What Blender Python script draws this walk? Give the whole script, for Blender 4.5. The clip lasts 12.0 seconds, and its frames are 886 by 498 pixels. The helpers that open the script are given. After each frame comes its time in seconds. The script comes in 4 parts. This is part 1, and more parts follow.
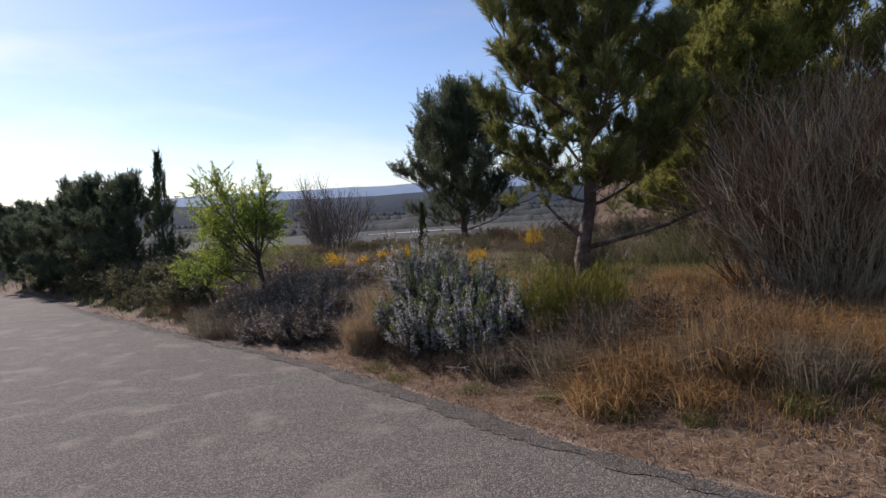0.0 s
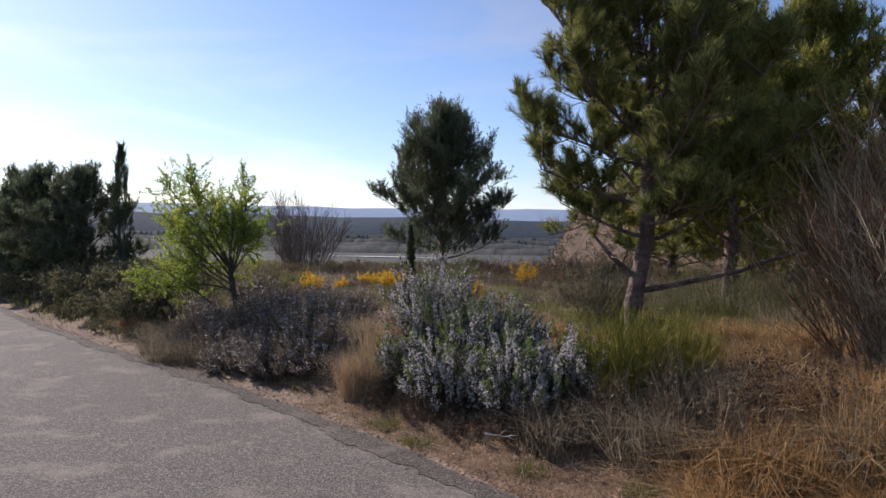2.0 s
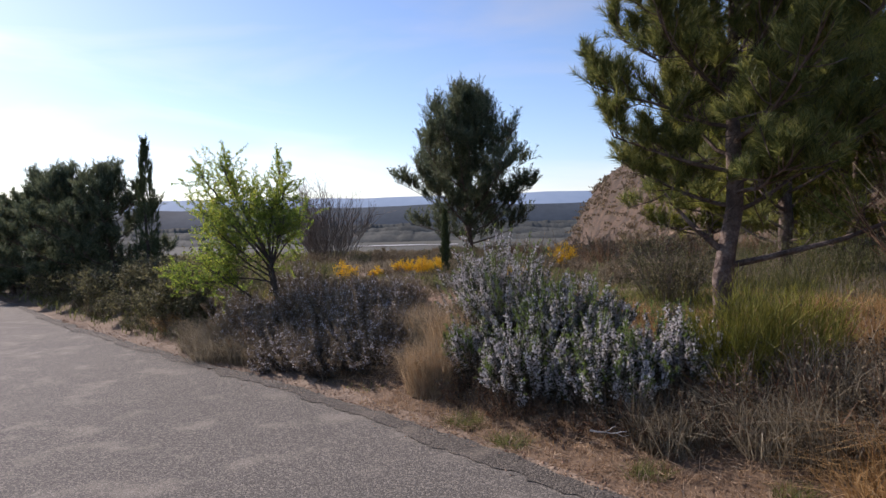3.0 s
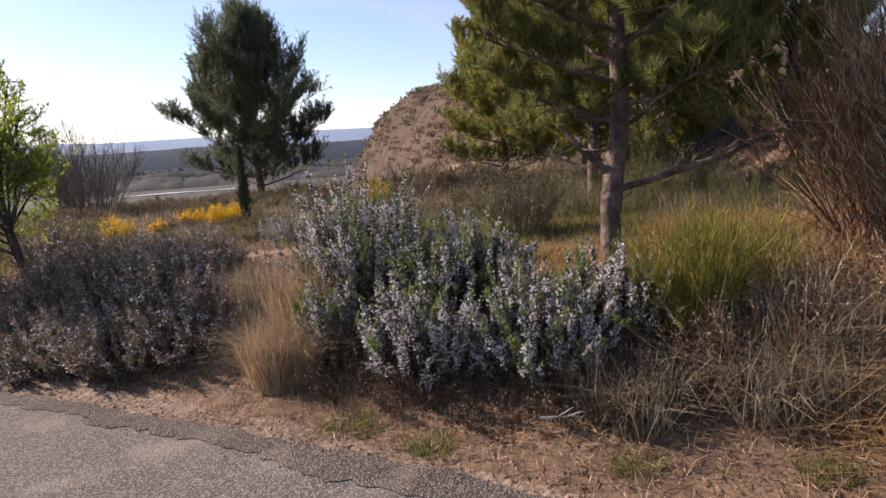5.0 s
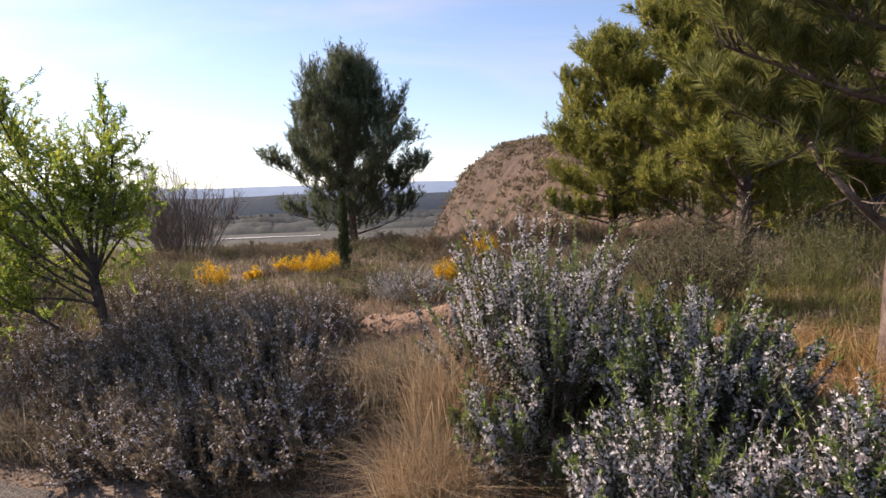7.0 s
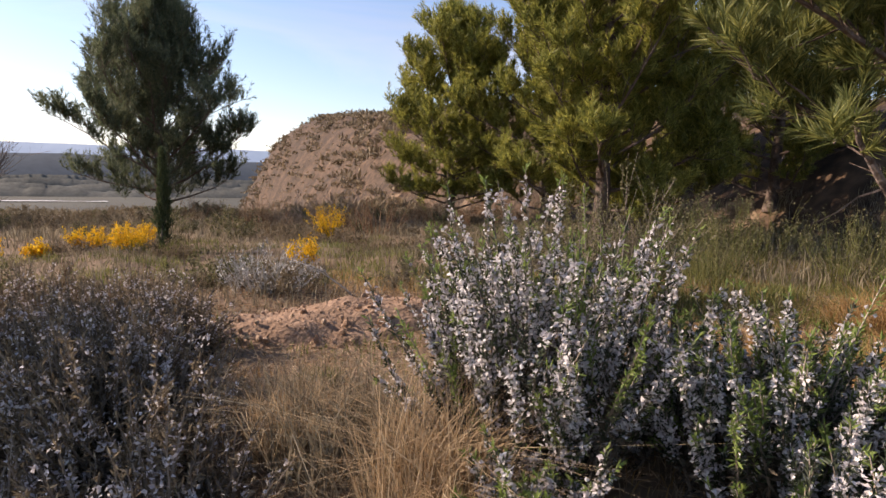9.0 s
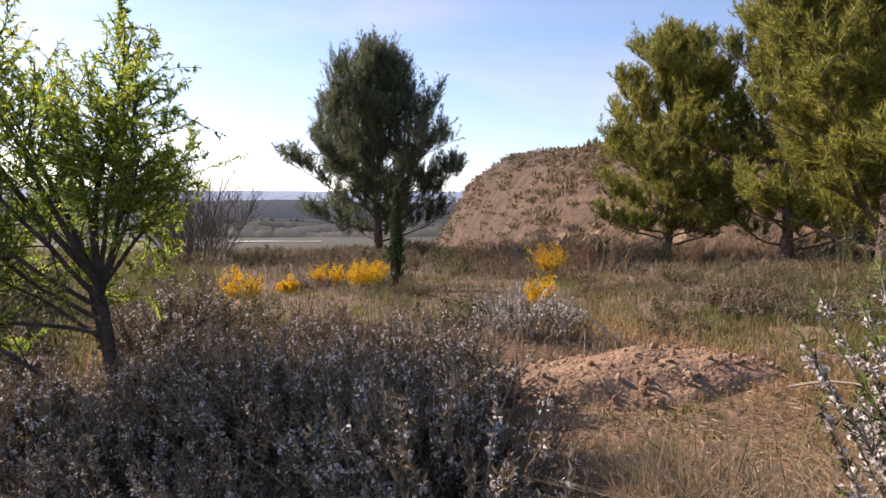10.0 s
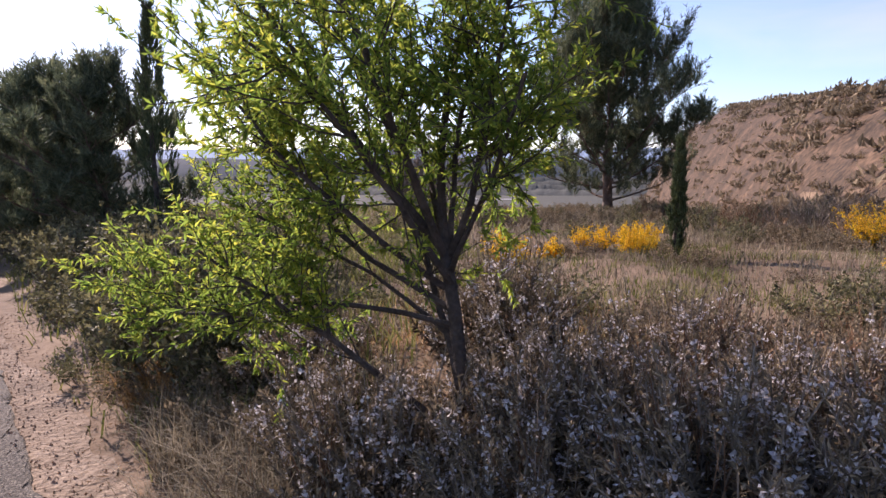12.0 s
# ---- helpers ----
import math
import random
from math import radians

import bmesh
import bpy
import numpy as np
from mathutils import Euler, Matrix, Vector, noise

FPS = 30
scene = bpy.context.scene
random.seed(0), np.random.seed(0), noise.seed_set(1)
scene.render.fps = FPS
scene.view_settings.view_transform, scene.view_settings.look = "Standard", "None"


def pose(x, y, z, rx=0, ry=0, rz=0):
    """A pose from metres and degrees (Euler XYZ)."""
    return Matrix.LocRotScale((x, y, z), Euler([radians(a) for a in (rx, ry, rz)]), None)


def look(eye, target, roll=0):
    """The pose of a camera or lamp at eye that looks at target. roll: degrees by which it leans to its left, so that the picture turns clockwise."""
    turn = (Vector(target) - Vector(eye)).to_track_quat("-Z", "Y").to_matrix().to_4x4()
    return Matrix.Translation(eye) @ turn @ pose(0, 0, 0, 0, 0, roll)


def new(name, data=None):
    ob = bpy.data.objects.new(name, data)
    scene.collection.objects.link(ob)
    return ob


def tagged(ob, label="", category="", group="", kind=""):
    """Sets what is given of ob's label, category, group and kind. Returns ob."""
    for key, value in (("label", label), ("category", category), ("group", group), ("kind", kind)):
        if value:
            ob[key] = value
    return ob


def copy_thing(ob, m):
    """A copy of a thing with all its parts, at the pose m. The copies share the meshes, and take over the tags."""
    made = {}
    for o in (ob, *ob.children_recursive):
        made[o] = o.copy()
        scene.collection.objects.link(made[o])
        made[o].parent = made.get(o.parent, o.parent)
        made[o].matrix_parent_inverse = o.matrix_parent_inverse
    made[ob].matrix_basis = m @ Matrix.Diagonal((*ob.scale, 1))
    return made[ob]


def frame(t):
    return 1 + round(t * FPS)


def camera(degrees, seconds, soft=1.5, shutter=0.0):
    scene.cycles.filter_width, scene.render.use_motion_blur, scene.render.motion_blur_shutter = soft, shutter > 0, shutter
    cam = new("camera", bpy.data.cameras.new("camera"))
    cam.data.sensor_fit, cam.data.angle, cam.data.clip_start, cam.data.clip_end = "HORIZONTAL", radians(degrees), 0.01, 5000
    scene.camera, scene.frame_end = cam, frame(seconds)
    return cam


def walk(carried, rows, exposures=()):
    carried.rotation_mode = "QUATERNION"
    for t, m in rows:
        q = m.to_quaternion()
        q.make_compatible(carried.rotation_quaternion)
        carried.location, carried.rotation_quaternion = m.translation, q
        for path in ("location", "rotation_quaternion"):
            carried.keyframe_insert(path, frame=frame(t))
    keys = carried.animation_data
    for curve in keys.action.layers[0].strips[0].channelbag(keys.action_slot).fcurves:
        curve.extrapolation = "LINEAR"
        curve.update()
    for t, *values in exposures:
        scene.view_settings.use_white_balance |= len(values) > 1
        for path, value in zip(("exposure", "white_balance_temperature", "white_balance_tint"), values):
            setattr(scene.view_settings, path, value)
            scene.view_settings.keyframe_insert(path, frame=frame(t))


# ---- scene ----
cam = camera(71.0, 12.0)
PATH = [
    (0.0, (0.089, 0.939, 1.666), (0.040, 2.933, 1.515), -3.8),
    (0.5, (-0.076, 1.298, 1.671), (-0.072, 3.294, 1.550), -3.2),
    (1.0, (-0.234, 1.615, 1.643), (-0.302, 3.613, 1.569), -2.2),
    (1.5, (-0.423, 1.917, 1.616), (-0.340, 3.914, 1.567), -5.1),
    (2.0, (-0.598, 2.265, 1.585), (-0.521, 4.263, 1.523), 1.0),
    (2.5, (-0.867, 2.576, 1.562), (-0.924, 4.575, 1.579), 0.7),
    (3.0, (-1.081, 2.790, 1.516), (-1.050, 4.787, 1.411), -1.4),
    (3.5, (-1.199, 3.105, 1.487), (-1.082, 5.091, 1.288), -1.9),
    (3.7, (-1.218, 3.256, 1.478), (-1.000, 5.235, 1.285), -2.9),
    (5.3, (-1.551, 4.419, 1.438), (-0.843, 6.258, 1.094), -3.3),
    (5.5, (-1.587, 4.559, 1.435), (-0.984, 6.438, 1.107), -3.9),
    (6.0, (-1.635, 4.911, 1.430), (-0.889, 6.739, 1.114), -5.2),
    (6.5, (-1.650, 5.268, 1.412), (-0.897, 7.108, 1.189), -4.7),
    (7.0, (-1.700, 5.711, 1.415), (-1.234, 7.650, 1.266), -1.8),
    (7.2, (-1.724, 5.874, 1.407), (-1.251, 7.811, 1.257), -1.3),
    (9.0, (-1.969, 7.089, 1.363), (-0.948, 8.794, 1.138), 1.6),
    (9.5, (-2.120, 7.408, 1.344), (-1.199, 9.183, 1.300), -0.0),
    (10.0, (-2.341, 7.840, 1.314), (-1.870, 9.780, 1.199), 0.3),
    (10.5, (-2.586, 8.270, 1.311), (-2.353, 10.246, 1.113), -0.9),
    (11.0, (-2.810, 8.700, 1.284), (-2.917, 10.691, 1.131), -0.1),
    (11.5, (-3.050, 8.990, 1.286), (-3.473, 10.936, 1.096), -0.9),
    (12.0, (-3.215, 9.130, 1.256), (-3.355, 11.110, 1.006), -0.0),
]
walk(cam, [(t, look(eye, target, roll)) for t, eye, target, roll in PATH],
     [(0.0, 0.12, 6050, 22), (2.5, 0.38, 6100, 22), (3.5, 0.42, 6150, 24), (5.5, 0.82, 6850, 26), (7.0, 0.86, 6900, 24), (9.5, 0.9, 7100, 24), (10.5, 1.0, 6700, 28), (11.5, 1.1, 6400, 31), (12.0, 0.98, 6400, 31)])

# ---- world, sun ----
SUN_AZ, SUN_EL = -47.0, 32.0          # degrees from +y towards +x, and above the horizon
world = bpy.data.worlds.new("world")
scene.world = world
world.use_nodes = True
wn = world.node_tree
sky = wn.nodes.new("ShaderNodeTexSky")
sky.sky_type, sky.sun_disc = "NISHITA", False
sky.sun_elevation, sky.sun_rotation = radians(SUN_EL), radians(SUN_AZ)
sky.air_density, sky.dust_density, sky.ozone_density = 1.0, 0.35, 3.0
back = wn.nodes["Background"]
back.inputs["Strength"].default_value = 0.110
# thin high cloud: wide, drawn-out wisps that pale the blue a little
wco, wmap, wisp, wr = (wn.nodes.new("ShaderNode" + k) for k in ("TexCoord", "Mapping", "TexNoise", "MapRange"))
wmap.inputs["Scale"].default_value, wmap.inputs["Rotation"].default_value = (1.2, 2.0, 6.0), (0.0, 0.25, 0.5)
wisp.inputs["Scale"].default_value, wisp.inputs["Detail"].default_value, wisp.inputs["Distortion"].default_value = 1.6, 7.0, 0.6
wr.inputs["From Min"].default_value, wr.inputs["From Max"].default_value, wr.inputs["To Max"].default_value = 0.48, 0.78, 0.45
wbw, wmix = wn.nodes.new("ShaderNodeRGBToBW"), wn.nodes.new("ShaderNodeMix")
wmix.data_type = "RGBA"
wn.links.new(wco.outputs["Generated"], wmap.inputs["Vector"])
wn.links.new(wmap.outputs[0], wisp.inputs["Vector"])
wn.links.new(wisp.outputs["Fac"], wr.inputs["Value"])
wn.links.new(wr.outputs[0], wmix.inputs[0])
wn.links.new(sky.outputs[0], wmix.inputs[6])
wn.links.new(sky.outputs[0], wbw.inputs[0])
wgain = wn.nodes.new("ShaderNodeMath")
wgain.operation = "MULTIPLY"
wgain.inputs[1].default_value = 1.35
wn.links.new(wbw.outputs[0], wgain.inputs[0])
wn.links.new(wgain.outputs[0], wmix.inputs[7])
wn.links.new(wmix.outputs[2], back.inputs["Color"])
sun_data = bpy.data.lights.new("sun", "SUN")
sun_data.energy, sun_data.angle, sun_data.color = 4.8, radians(0.6), (1.0, 0.90, 0.76)
sun = new("sun", sun_data)
sa, se = radians(SUN_AZ), radians(SUN_EL)
sun.matrix_world = look((60 * math.sin(sa) * math.cos(se), 60 * math.cos(sa) * math.cos(se), 60 * math.sin(se)), (0, 0, 0))

# ---- materials ----


def mat(name, stops, rough=0.8, scale=6.0, fine=60.0, bump=0.0, bump_scale=40.0, through_light=0.0, island=False, spec=0.3, thing_random=0.0, grain=0.5):
    """A procedural material: a colour ramp over two scales of noise (and over pieces), relief, and light let through leaves."""
    m = bpy.data.materials.new(name)
    m.use_nodes = True
    nt = m.node_tree
    n, k = nt.nodes, nt.links
    b = n["Principled BSDF"]
    b.inputs["Roughness"].default_value = rough
    b.inputs["Specular IOR Level"].default_value = spec
    co = n.new("ShaderNodeTexCoord")
    big, small = n.new("ShaderNodeTexNoise"), n.new("ShaderNodeTexNoise")
    big.inputs["Scale"].default_value, small.inputs["Scale"].default_value = scale, fine
    big.inputs["Detail"].default_value, small.inputs["Detail"].default_value = 4, 3
    k.new(co.outputs["Object"], big.inputs["Vector"])
    k.new(co.outputs["Object"], small.inputs["Vector"])
    mix = n.new("ShaderNodeMath")
    mix.operation = "MULTIPLY_ADD"
    k.new(small.outputs["Fac"], mix.inputs[0])
    mix.inputs[1].default_value = grain
    half = n.new("ShaderNodeMath")
    half.operation = "MULTIPLY_ADD"
    k.new(big.outputs["Fac"], half.inputs[0])
    half.inputs[1].default_value, half.inputs[2].default_value = 0.9, 0.05 - grain / 2
    k.new(half.outputs[0], mix.inputs[2])
    fac = mix.outputs[0]
    if island:
        geo = n.new("ShaderNodeNewGeometry")
        add = n.new("ShaderNodeMath")
        add.operation = "MULTIPLY_ADD"
        k.new(geo.outputs["Random Per Island"], add.inputs[0])
        add.inputs[1].default_value = 0.6
        sub = n.new("ShaderNodeMath")
        sub.operation = "MULTIPLY_ADD"
        k.new(fac, sub.inputs[0])
        sub.inputs[1].default_value, sub.inputs[2].default_value = 0.75, -0.17
        k.new(sub.outputs[0], add.inputs[2])
        fac = add.outputs[0]
    if thing_random:
        info = n.new("ShaderNodeObjectInfo")
        add = n.new("ShaderNodeMath")
        add.operation = "MULTIPLY_ADD"
        k.new(info.outputs["Random"], add.inputs[0])
        add.inputs[1].default_value = thing_random
        off = n.new("ShaderNodeMath")
        k.new(fac, off.inputs[0])
        off.inputs[1].default_value = -thing_random / 2
        k.new(off.outputs[0], add.inputs[2])
        fac = add.outputs[0]
    ramp = n.new("ShaderNodeValToRGB")
    while len(ramp.color_ramp.elements) < len(stops):
        ramp.color_ramp.elements.new(0.5)
    for e, (p, c) in zip(ramp.color_ramp.elements, stops):
        e.position, e.color = p, (*c, 1)
    k.new(fac, ramp.inputs[0])
    k.new(ramp.outputs[0], b.inputs["Base Color"])
    if bump:
        bn, rel = n.new("ShaderNodeTexNoise"), n.new("ShaderNodeBump")
        bn.inputs["Scale"].default_value, bn.inputs["Detail"].default_value = bump_scale, 6
        k.new(co.outputs["Object"], bn.inputs["Vector"])
        k.new(bn.outputs["Fac"], rel.inputs["Height"])
        rel.inputs["Strength"].default_value, rel.inputs["Distance"].default_value = bump, 0.03
        k.new(rel.outputs[0], b.inputs["Normal"])
    if through_light:
        tr, sh = n.new("ShaderNodeBsdfTranslucent"), n.new("ShaderNodeMixShader")
        k.new(ramp.outputs[0], tr.inputs["Color"])
        sh.inputs[0].default_value = through_light
        k.new(b.outputs[0], sh.inputs[1])
        k.new(tr.outputs[0], sh.inputs[2])
        k.new(sh.outputs[0], n["Material Output"].inputs["Surface"])
    return m


SAND = mat("sandy_earth", [(0.2, (0.11, 0.078, 0.052)), (0.5, (0.20, 0.145, 0.10)), (0.85, (0.33, 0.255, 0.185))], 0.95, 2.5, 40, 1.0, 22, grain=0.9)
HEAP = mat("crumbly_pale_earth", [(0.2, (0.172, 0.106, 0.063)), (0.55, (0.29, 0.187, 0.12)), (0.85, (0.391, 0.275, 0.182))], 0.95, 5, 60, 1.0, 30, grain=0.9)


def asphalt(name, binder, stone, patch, relief):
    """Worn asphalt: single stones in a binder, faint wide stains and paler worn spots."""
    m = bpy.data.materials.new(name)
    m.use_nodes = True
    n, k = m.node_tree.nodes, m.node_tree.links
    b = n["Principled BSDF"]
    b.inputs["Roughness"].default_value, b.inputs["Specular IOR Level"].default_value = 0.88, 0.2
    co = n.new("ShaderNodeTexCoord").outputs["Object"]

    def noise(scale, detail, lo, hi):
        t, r = n.new("ShaderNodeTexNoise"), n.new("ShaderNodeMapRange")
        t.inputs["Scale"].default_value, t.inputs["Detail"].default_value = scale, detail
        k.new(co, t.inputs["Vector"])
        k.new(t.outputs["Fac"], r.inputs["Value"])
        r.inputs["From Min"].default_value, r.inputs["From Max"].default_value = lo, hi
        return r.outputs[0]

    def blend(fac, a, c, kind="MIX"):
        x = n.new("ShaderNodeMix")
        x.data_type, x.blend_type = "RGBA", kind
        k.new(fac, x.inputs[0]) if not isinstance(fac, float) else None
        if isinstance(fac, float):
            x.inputs[0].default_value = fac
        for i, v in ((6, a), (7, c)):
            if isinstance(v, tuple):
                x.inputs[i].default_value = (*v, 1)
            else:
                k.new(v, x.inputs[i])
        return x.outputs[2]
    cell = n.new("ShaderNodeTexVoronoi")
    cell.inputs["Scale"].default_value = 105
    k.new(co, cell.inputs["Vector"])
    tone = n.new("ShaderNodeSeparateColor")
    k.new(cell.outputs["Color"], tone.inputs[0])
    pick = n.new("ShaderNodeMath")
    pick.operation = "POWER"
    k.new(tone.outputs[0], pick.inputs[0])
    pick.inputs[1].default_value = 2.2
    col = blend(pick.outputs[0], binder, stone)
    col = blend(noise(0.45, 3, 0.3, 0.75), col, blend(0.25, col, tuple(c * 0.5 for c in binder)))
    col = blend(noise(2.3, 8, 0.54, 0.80), col, blend(0.55, col, patch))
    k.new(col, b.inputs["Base Color"])
    rel = n.new("ShaderNodeBump")
    rel.inputs["Strength"].default_value, rel.inputs["Distance"].default_value = relief, 0.012
    rel.invert = True
    k.new(cell.outputs["Distance"], rel.inputs["Height"])
    k.new(rel.outputs[0], b.inputs["Normal"])
    return m


ASPHALT = asphalt("worn_asphalt", (0.085, 0.077, 0.066), (0.27, 0.238, 0.195), (0.34, 0.295, 0.235), 0.4)
ASPHALT_EDGE = asphalt("crumbling_asphalt", (0.058, 0.051, 0.043), (0.22, 0.19, 0.15), (0.30, 0.25, 0.19), 0.7)
CRACK = mat("cracked_tar", [(0.3, (0.02, 0.019, 0.018)), (0.8, (0.04, 0.038, 0.035))], 0.9)
STONE = mat("limestone_rubble", [(0.2, (0.264, 0.16, 0.096)), (0.5, (0.397, 0.262, 0.172)), (0.85, (0.547, 0.406, 0.283))], 0.9, 12, 80, 0.6, 60, thing_random=0.5)
BARK = mat("pine_bark", [(0.25, (0.045, 0.032, 0.026)), (0.5, (0.12, 0.085, 0.066)), (0.82, (0.29, 0.23, 0.19))], 0.95, 6, 45, 1.0, 22)
BARK_DARK = mat("almond_bark", [(0.25, (0.030, 0.024, 0.020)), (0.8, (0.12, 0.095, 0.08))], 0.95, 9, 45, 0.9, 30)
TWIG = mat("grey_twig", [(0.2, (0.10, 0.08, 0.06)), (0.8, (0.30, 0.25, 0.20))], 0.9, 8, 60, island=True)
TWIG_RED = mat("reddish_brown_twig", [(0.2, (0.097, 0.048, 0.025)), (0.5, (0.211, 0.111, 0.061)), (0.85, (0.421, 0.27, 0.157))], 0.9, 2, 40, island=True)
# Dry pale twigs, with sunlight put into the colour for the broom shoots.
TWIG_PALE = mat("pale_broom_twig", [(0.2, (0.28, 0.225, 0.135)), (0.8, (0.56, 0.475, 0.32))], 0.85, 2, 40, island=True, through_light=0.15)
NEEDLE = mat("pine_needle", [(0.15, (0.062, 0.082, 0.03)), (0.5, (0.155, 0.174, 0.05)), (0.85, (0.35, 0.33, 0.095))], 0.55, 0.9, 30, through_light=0.46, island=True)
NEEDLE_GREY = mat("aleppo_pine_needle", [(0.15, (0.052, 0.070, 0.042)), (0.5, (0.108, 0.136, 0.076)), (0.85, (0.235, 0.245, 0.135))], 0.6, 0.6, 30, through_light=0.4, island=True)
# Lit copy of the pine needles: sunshine on the crowns is put into the colour.
NEEDLE_LIT = mat("sunlit_tone_pine_needle", [(0.15, (0.088, 0.102, 0.026)), (0.5, (0.216, 0.228, 0.048)), (0.85, (0.433, 0.393, 0.09))], 0.6, 0.7, 30, through_light=0.45, island=True)
CYPRESS = mat("cypress_scale", [(0.15, (0.033, 0.051, 0.026)), (0.6, (0.082, 0.109, 0.047)), (0.9, (0.146, 0.164, 0.073))], 0.7, 2, 30, through_light=0.25, island=True)
ALMOND = mat("almond_leaf", [(0.1, (0.10, 0.175, 0.03)), (0.5, (0.23, 0.32, 0.055)), (0.76, (0.42, 0.45, 0.065)), (0.96, (0.66, 0.55, 0.078))], 0.5, 1.1, 20, through_light=0.74, island=True)
ROS_LEAF = mat("rosemary_leaf", [(0.15, (0.024, 0.031, 0.019)), (0.5, (0.062, 0.075, 0.042)), (0.88, (0.14, 0.165, 0.08))], 0.7, 2.5, 30, through_light=0.25, island=True)
ROS_FLOWER = mat("rosemary_flower", [(0.1, (0.38, 0.34, 0.345)), (0.5, (0.60, 0.56, 0.55)), (0.9, (0.82, 0.785, 0.75))], 0.7, 4, 30, through_light=0.3, island=True)
ROS_TIP = mat("fresh_rosemary_tip", [(0.1, (0.09, 0.13, 0.03)), (0.5, (0.18, 0.25, 0.06)), (0.9, (0.30, 0.36, 0.11))], 0.6, 4, 30, through_light=0.4, island=True)
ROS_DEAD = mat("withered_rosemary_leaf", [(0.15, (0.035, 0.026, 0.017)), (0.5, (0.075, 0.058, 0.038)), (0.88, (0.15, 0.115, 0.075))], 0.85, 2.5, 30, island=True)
STRAW_PALE = mat("pale_straw", [(0.1, (0.235, 0.155, 0.085)), (0.5, (0.43, 0.305, 0.175)), (0.9, (0.63, 0.50, 0.32))], 0.85, 0.8, 14, through_light=0.35, island=True)
ROS_DRY = mat("faded_rosemary_leaf", [(0.15, (0.075, 0.058, 0.036)), (0.5, (0.20, 0.155, 0.098)), (0.88, (0.44, 0.345, 0.215))], 0.8, 2.5, 30, through_light=0.25, island=True)
GREEN_TWIG = mat("green_broom_shoot", [(0.15, (0.10, 0.10, 0.022)), (0.5, (0.24, 0.24, 0.044)), (0.9, (0.44, 0.39, 0.085))], 0.7, 2, 30, through_light=0.45, island=True)
YELLOW = mat("yellow_blossom", [(0.1, (0.50, 0.28, 0.01)), (0.5, (0.75, 0.45, 0.015)), (0.9, (0.85, 0.60, 0.04))], 0.6, 3, 30, through_light=0.5, island=True)
OLIVE = mat("dull_olive_leaf", [(0.15, (0.047, 0.049, 0.024)), (0.5, (0.133, 0.125, 0.06)), (0.9, (0.312, 0.281, 0.135))], 0.7, 2, 30, through_light=0.3, island=True)
STRAW = mat("dry_grass", [(0.1, (0.155, 0.085, 0.032)), (0.45, (0.35, 0.205, 0.078)), (0.7, (0.475, 0.31, 0.135)), (0.95, (0.60, 0.45, 0.255))], 0.8, 0.5, 12, through_light=0.42, island=True)
STRAW_LITTER = mat("trodden_straw", [(0.1, (0.16, 0.095, 0.05)), (0.5, (0.35, 0.235, 0.14)), (0.9, (0.58, 0.45, 0.30))], 0.85, 0.7, 12, through_light=0.3, island=True)
STRAW_GREY = mat("grey_dry_grass", [(0.1, (0.09, 0.07, 0.045)), (0.5, (0.20, 0.165, 0.11)), (0.9, (0.37, 0.32, 0.22))], 0.85, 0.5, 12, through_light=0.35, island=True)
STRAW_GREEN = mat("green_grass", [(0.1, (0.06, 0.075, 0.02)), (0.5, (0.14, 0.15, 0.04)), (0.9, (0.28, 0.26, 0.09))], 0.7, 0.5, 12, through_light=0.4, island=True)
WHITE_TWIG = mat("bleached_twig", [(0.2, (0.32, 0.30, 0.265)), (0.8, (0.62, 0.60, 0.55))], 0.9, 4, 40, island=True)
HEATH = mat("brown_heath", [(0.1, (0.08, 0.063, 0.041)), (0.5, (0.189, 0.147, 0.092)), (0.9, (0.362, 0.28, 0.176))], 0.9, 1, 20, through_light=0.25, island=True)
WOOD_FAR = mat("far_winter_wood", [(0.25, (0.062, 0.066, 0.056)), (0.75, (0.115, 0.117, 0.10))], 0.95, 0.03, 0.5, grain=0.9)
# Air haze is put into the blue of the far forest and ridge.
FOREST_FAR = mat("far_forest_haze_blue", [(0.2, (0.030, 0.045, 0.060)), (0.8, (0.062, 0.085, 0.105))], 0.95, 0.01, 0.1)
RIDGE_FAR = mat("far_ridge_haze_blue", [(0.2, (0.20, 0.28, 0.38)), (0.8, (0.26, 0.34, 0.44))], 1.0, 0.002, 0.02)
WATER = mat("pale_river", [(0.2, (0.425, 0.408, 0.383)), (0.8, (0.578, 0.561, 0.527))], 0.5, 0.05, 0.5)

# ---- geometry helpers ----


class Geo:
    """Triangles gathered as arrays, turned into one mesh."""

    def __init__(self):
        self.v, self.f, self.n = [], [], 0

    def add(self, v, f):
        v, f = np.asarray(v, float).reshape(-1, 3), np.asarray(f, int).reshape(-1, 3)
        self.v.append(v)
        self.f.append(f + self.n)
        self.n += len(v)
        return self

    def mesh(self, name, smooth=False):
        v, f = np.concatenate(self.v), np.concatenate(self.f)
        me = bpy.data.meshes.new(name)
        me.vertices.add(len(v))
        me.vertices.foreach_set("co", v.astype(np.float32).ravel())
        me.loops.add(3 * len(f))
        me.loops.foreach_set("vertex_index", f.astype(np.int32).ravel())
        me.polygons.add(len(f))
        me.polygons.foreach_set("loop_start", np.arange(0, 3 * len(f), 3, dtype=np.int32))
        me.polygons.foreach_set("use_smooth", np.full(len(f), smooth))
        me.update(calc_edges=True)
        return me


def thing(name, at, label, category, group="", kind=""):
    ob = new(name)
    ob.location = at
    ob.empty_display_size = 0.1
    return tagged(ob, label, category, group, kind)


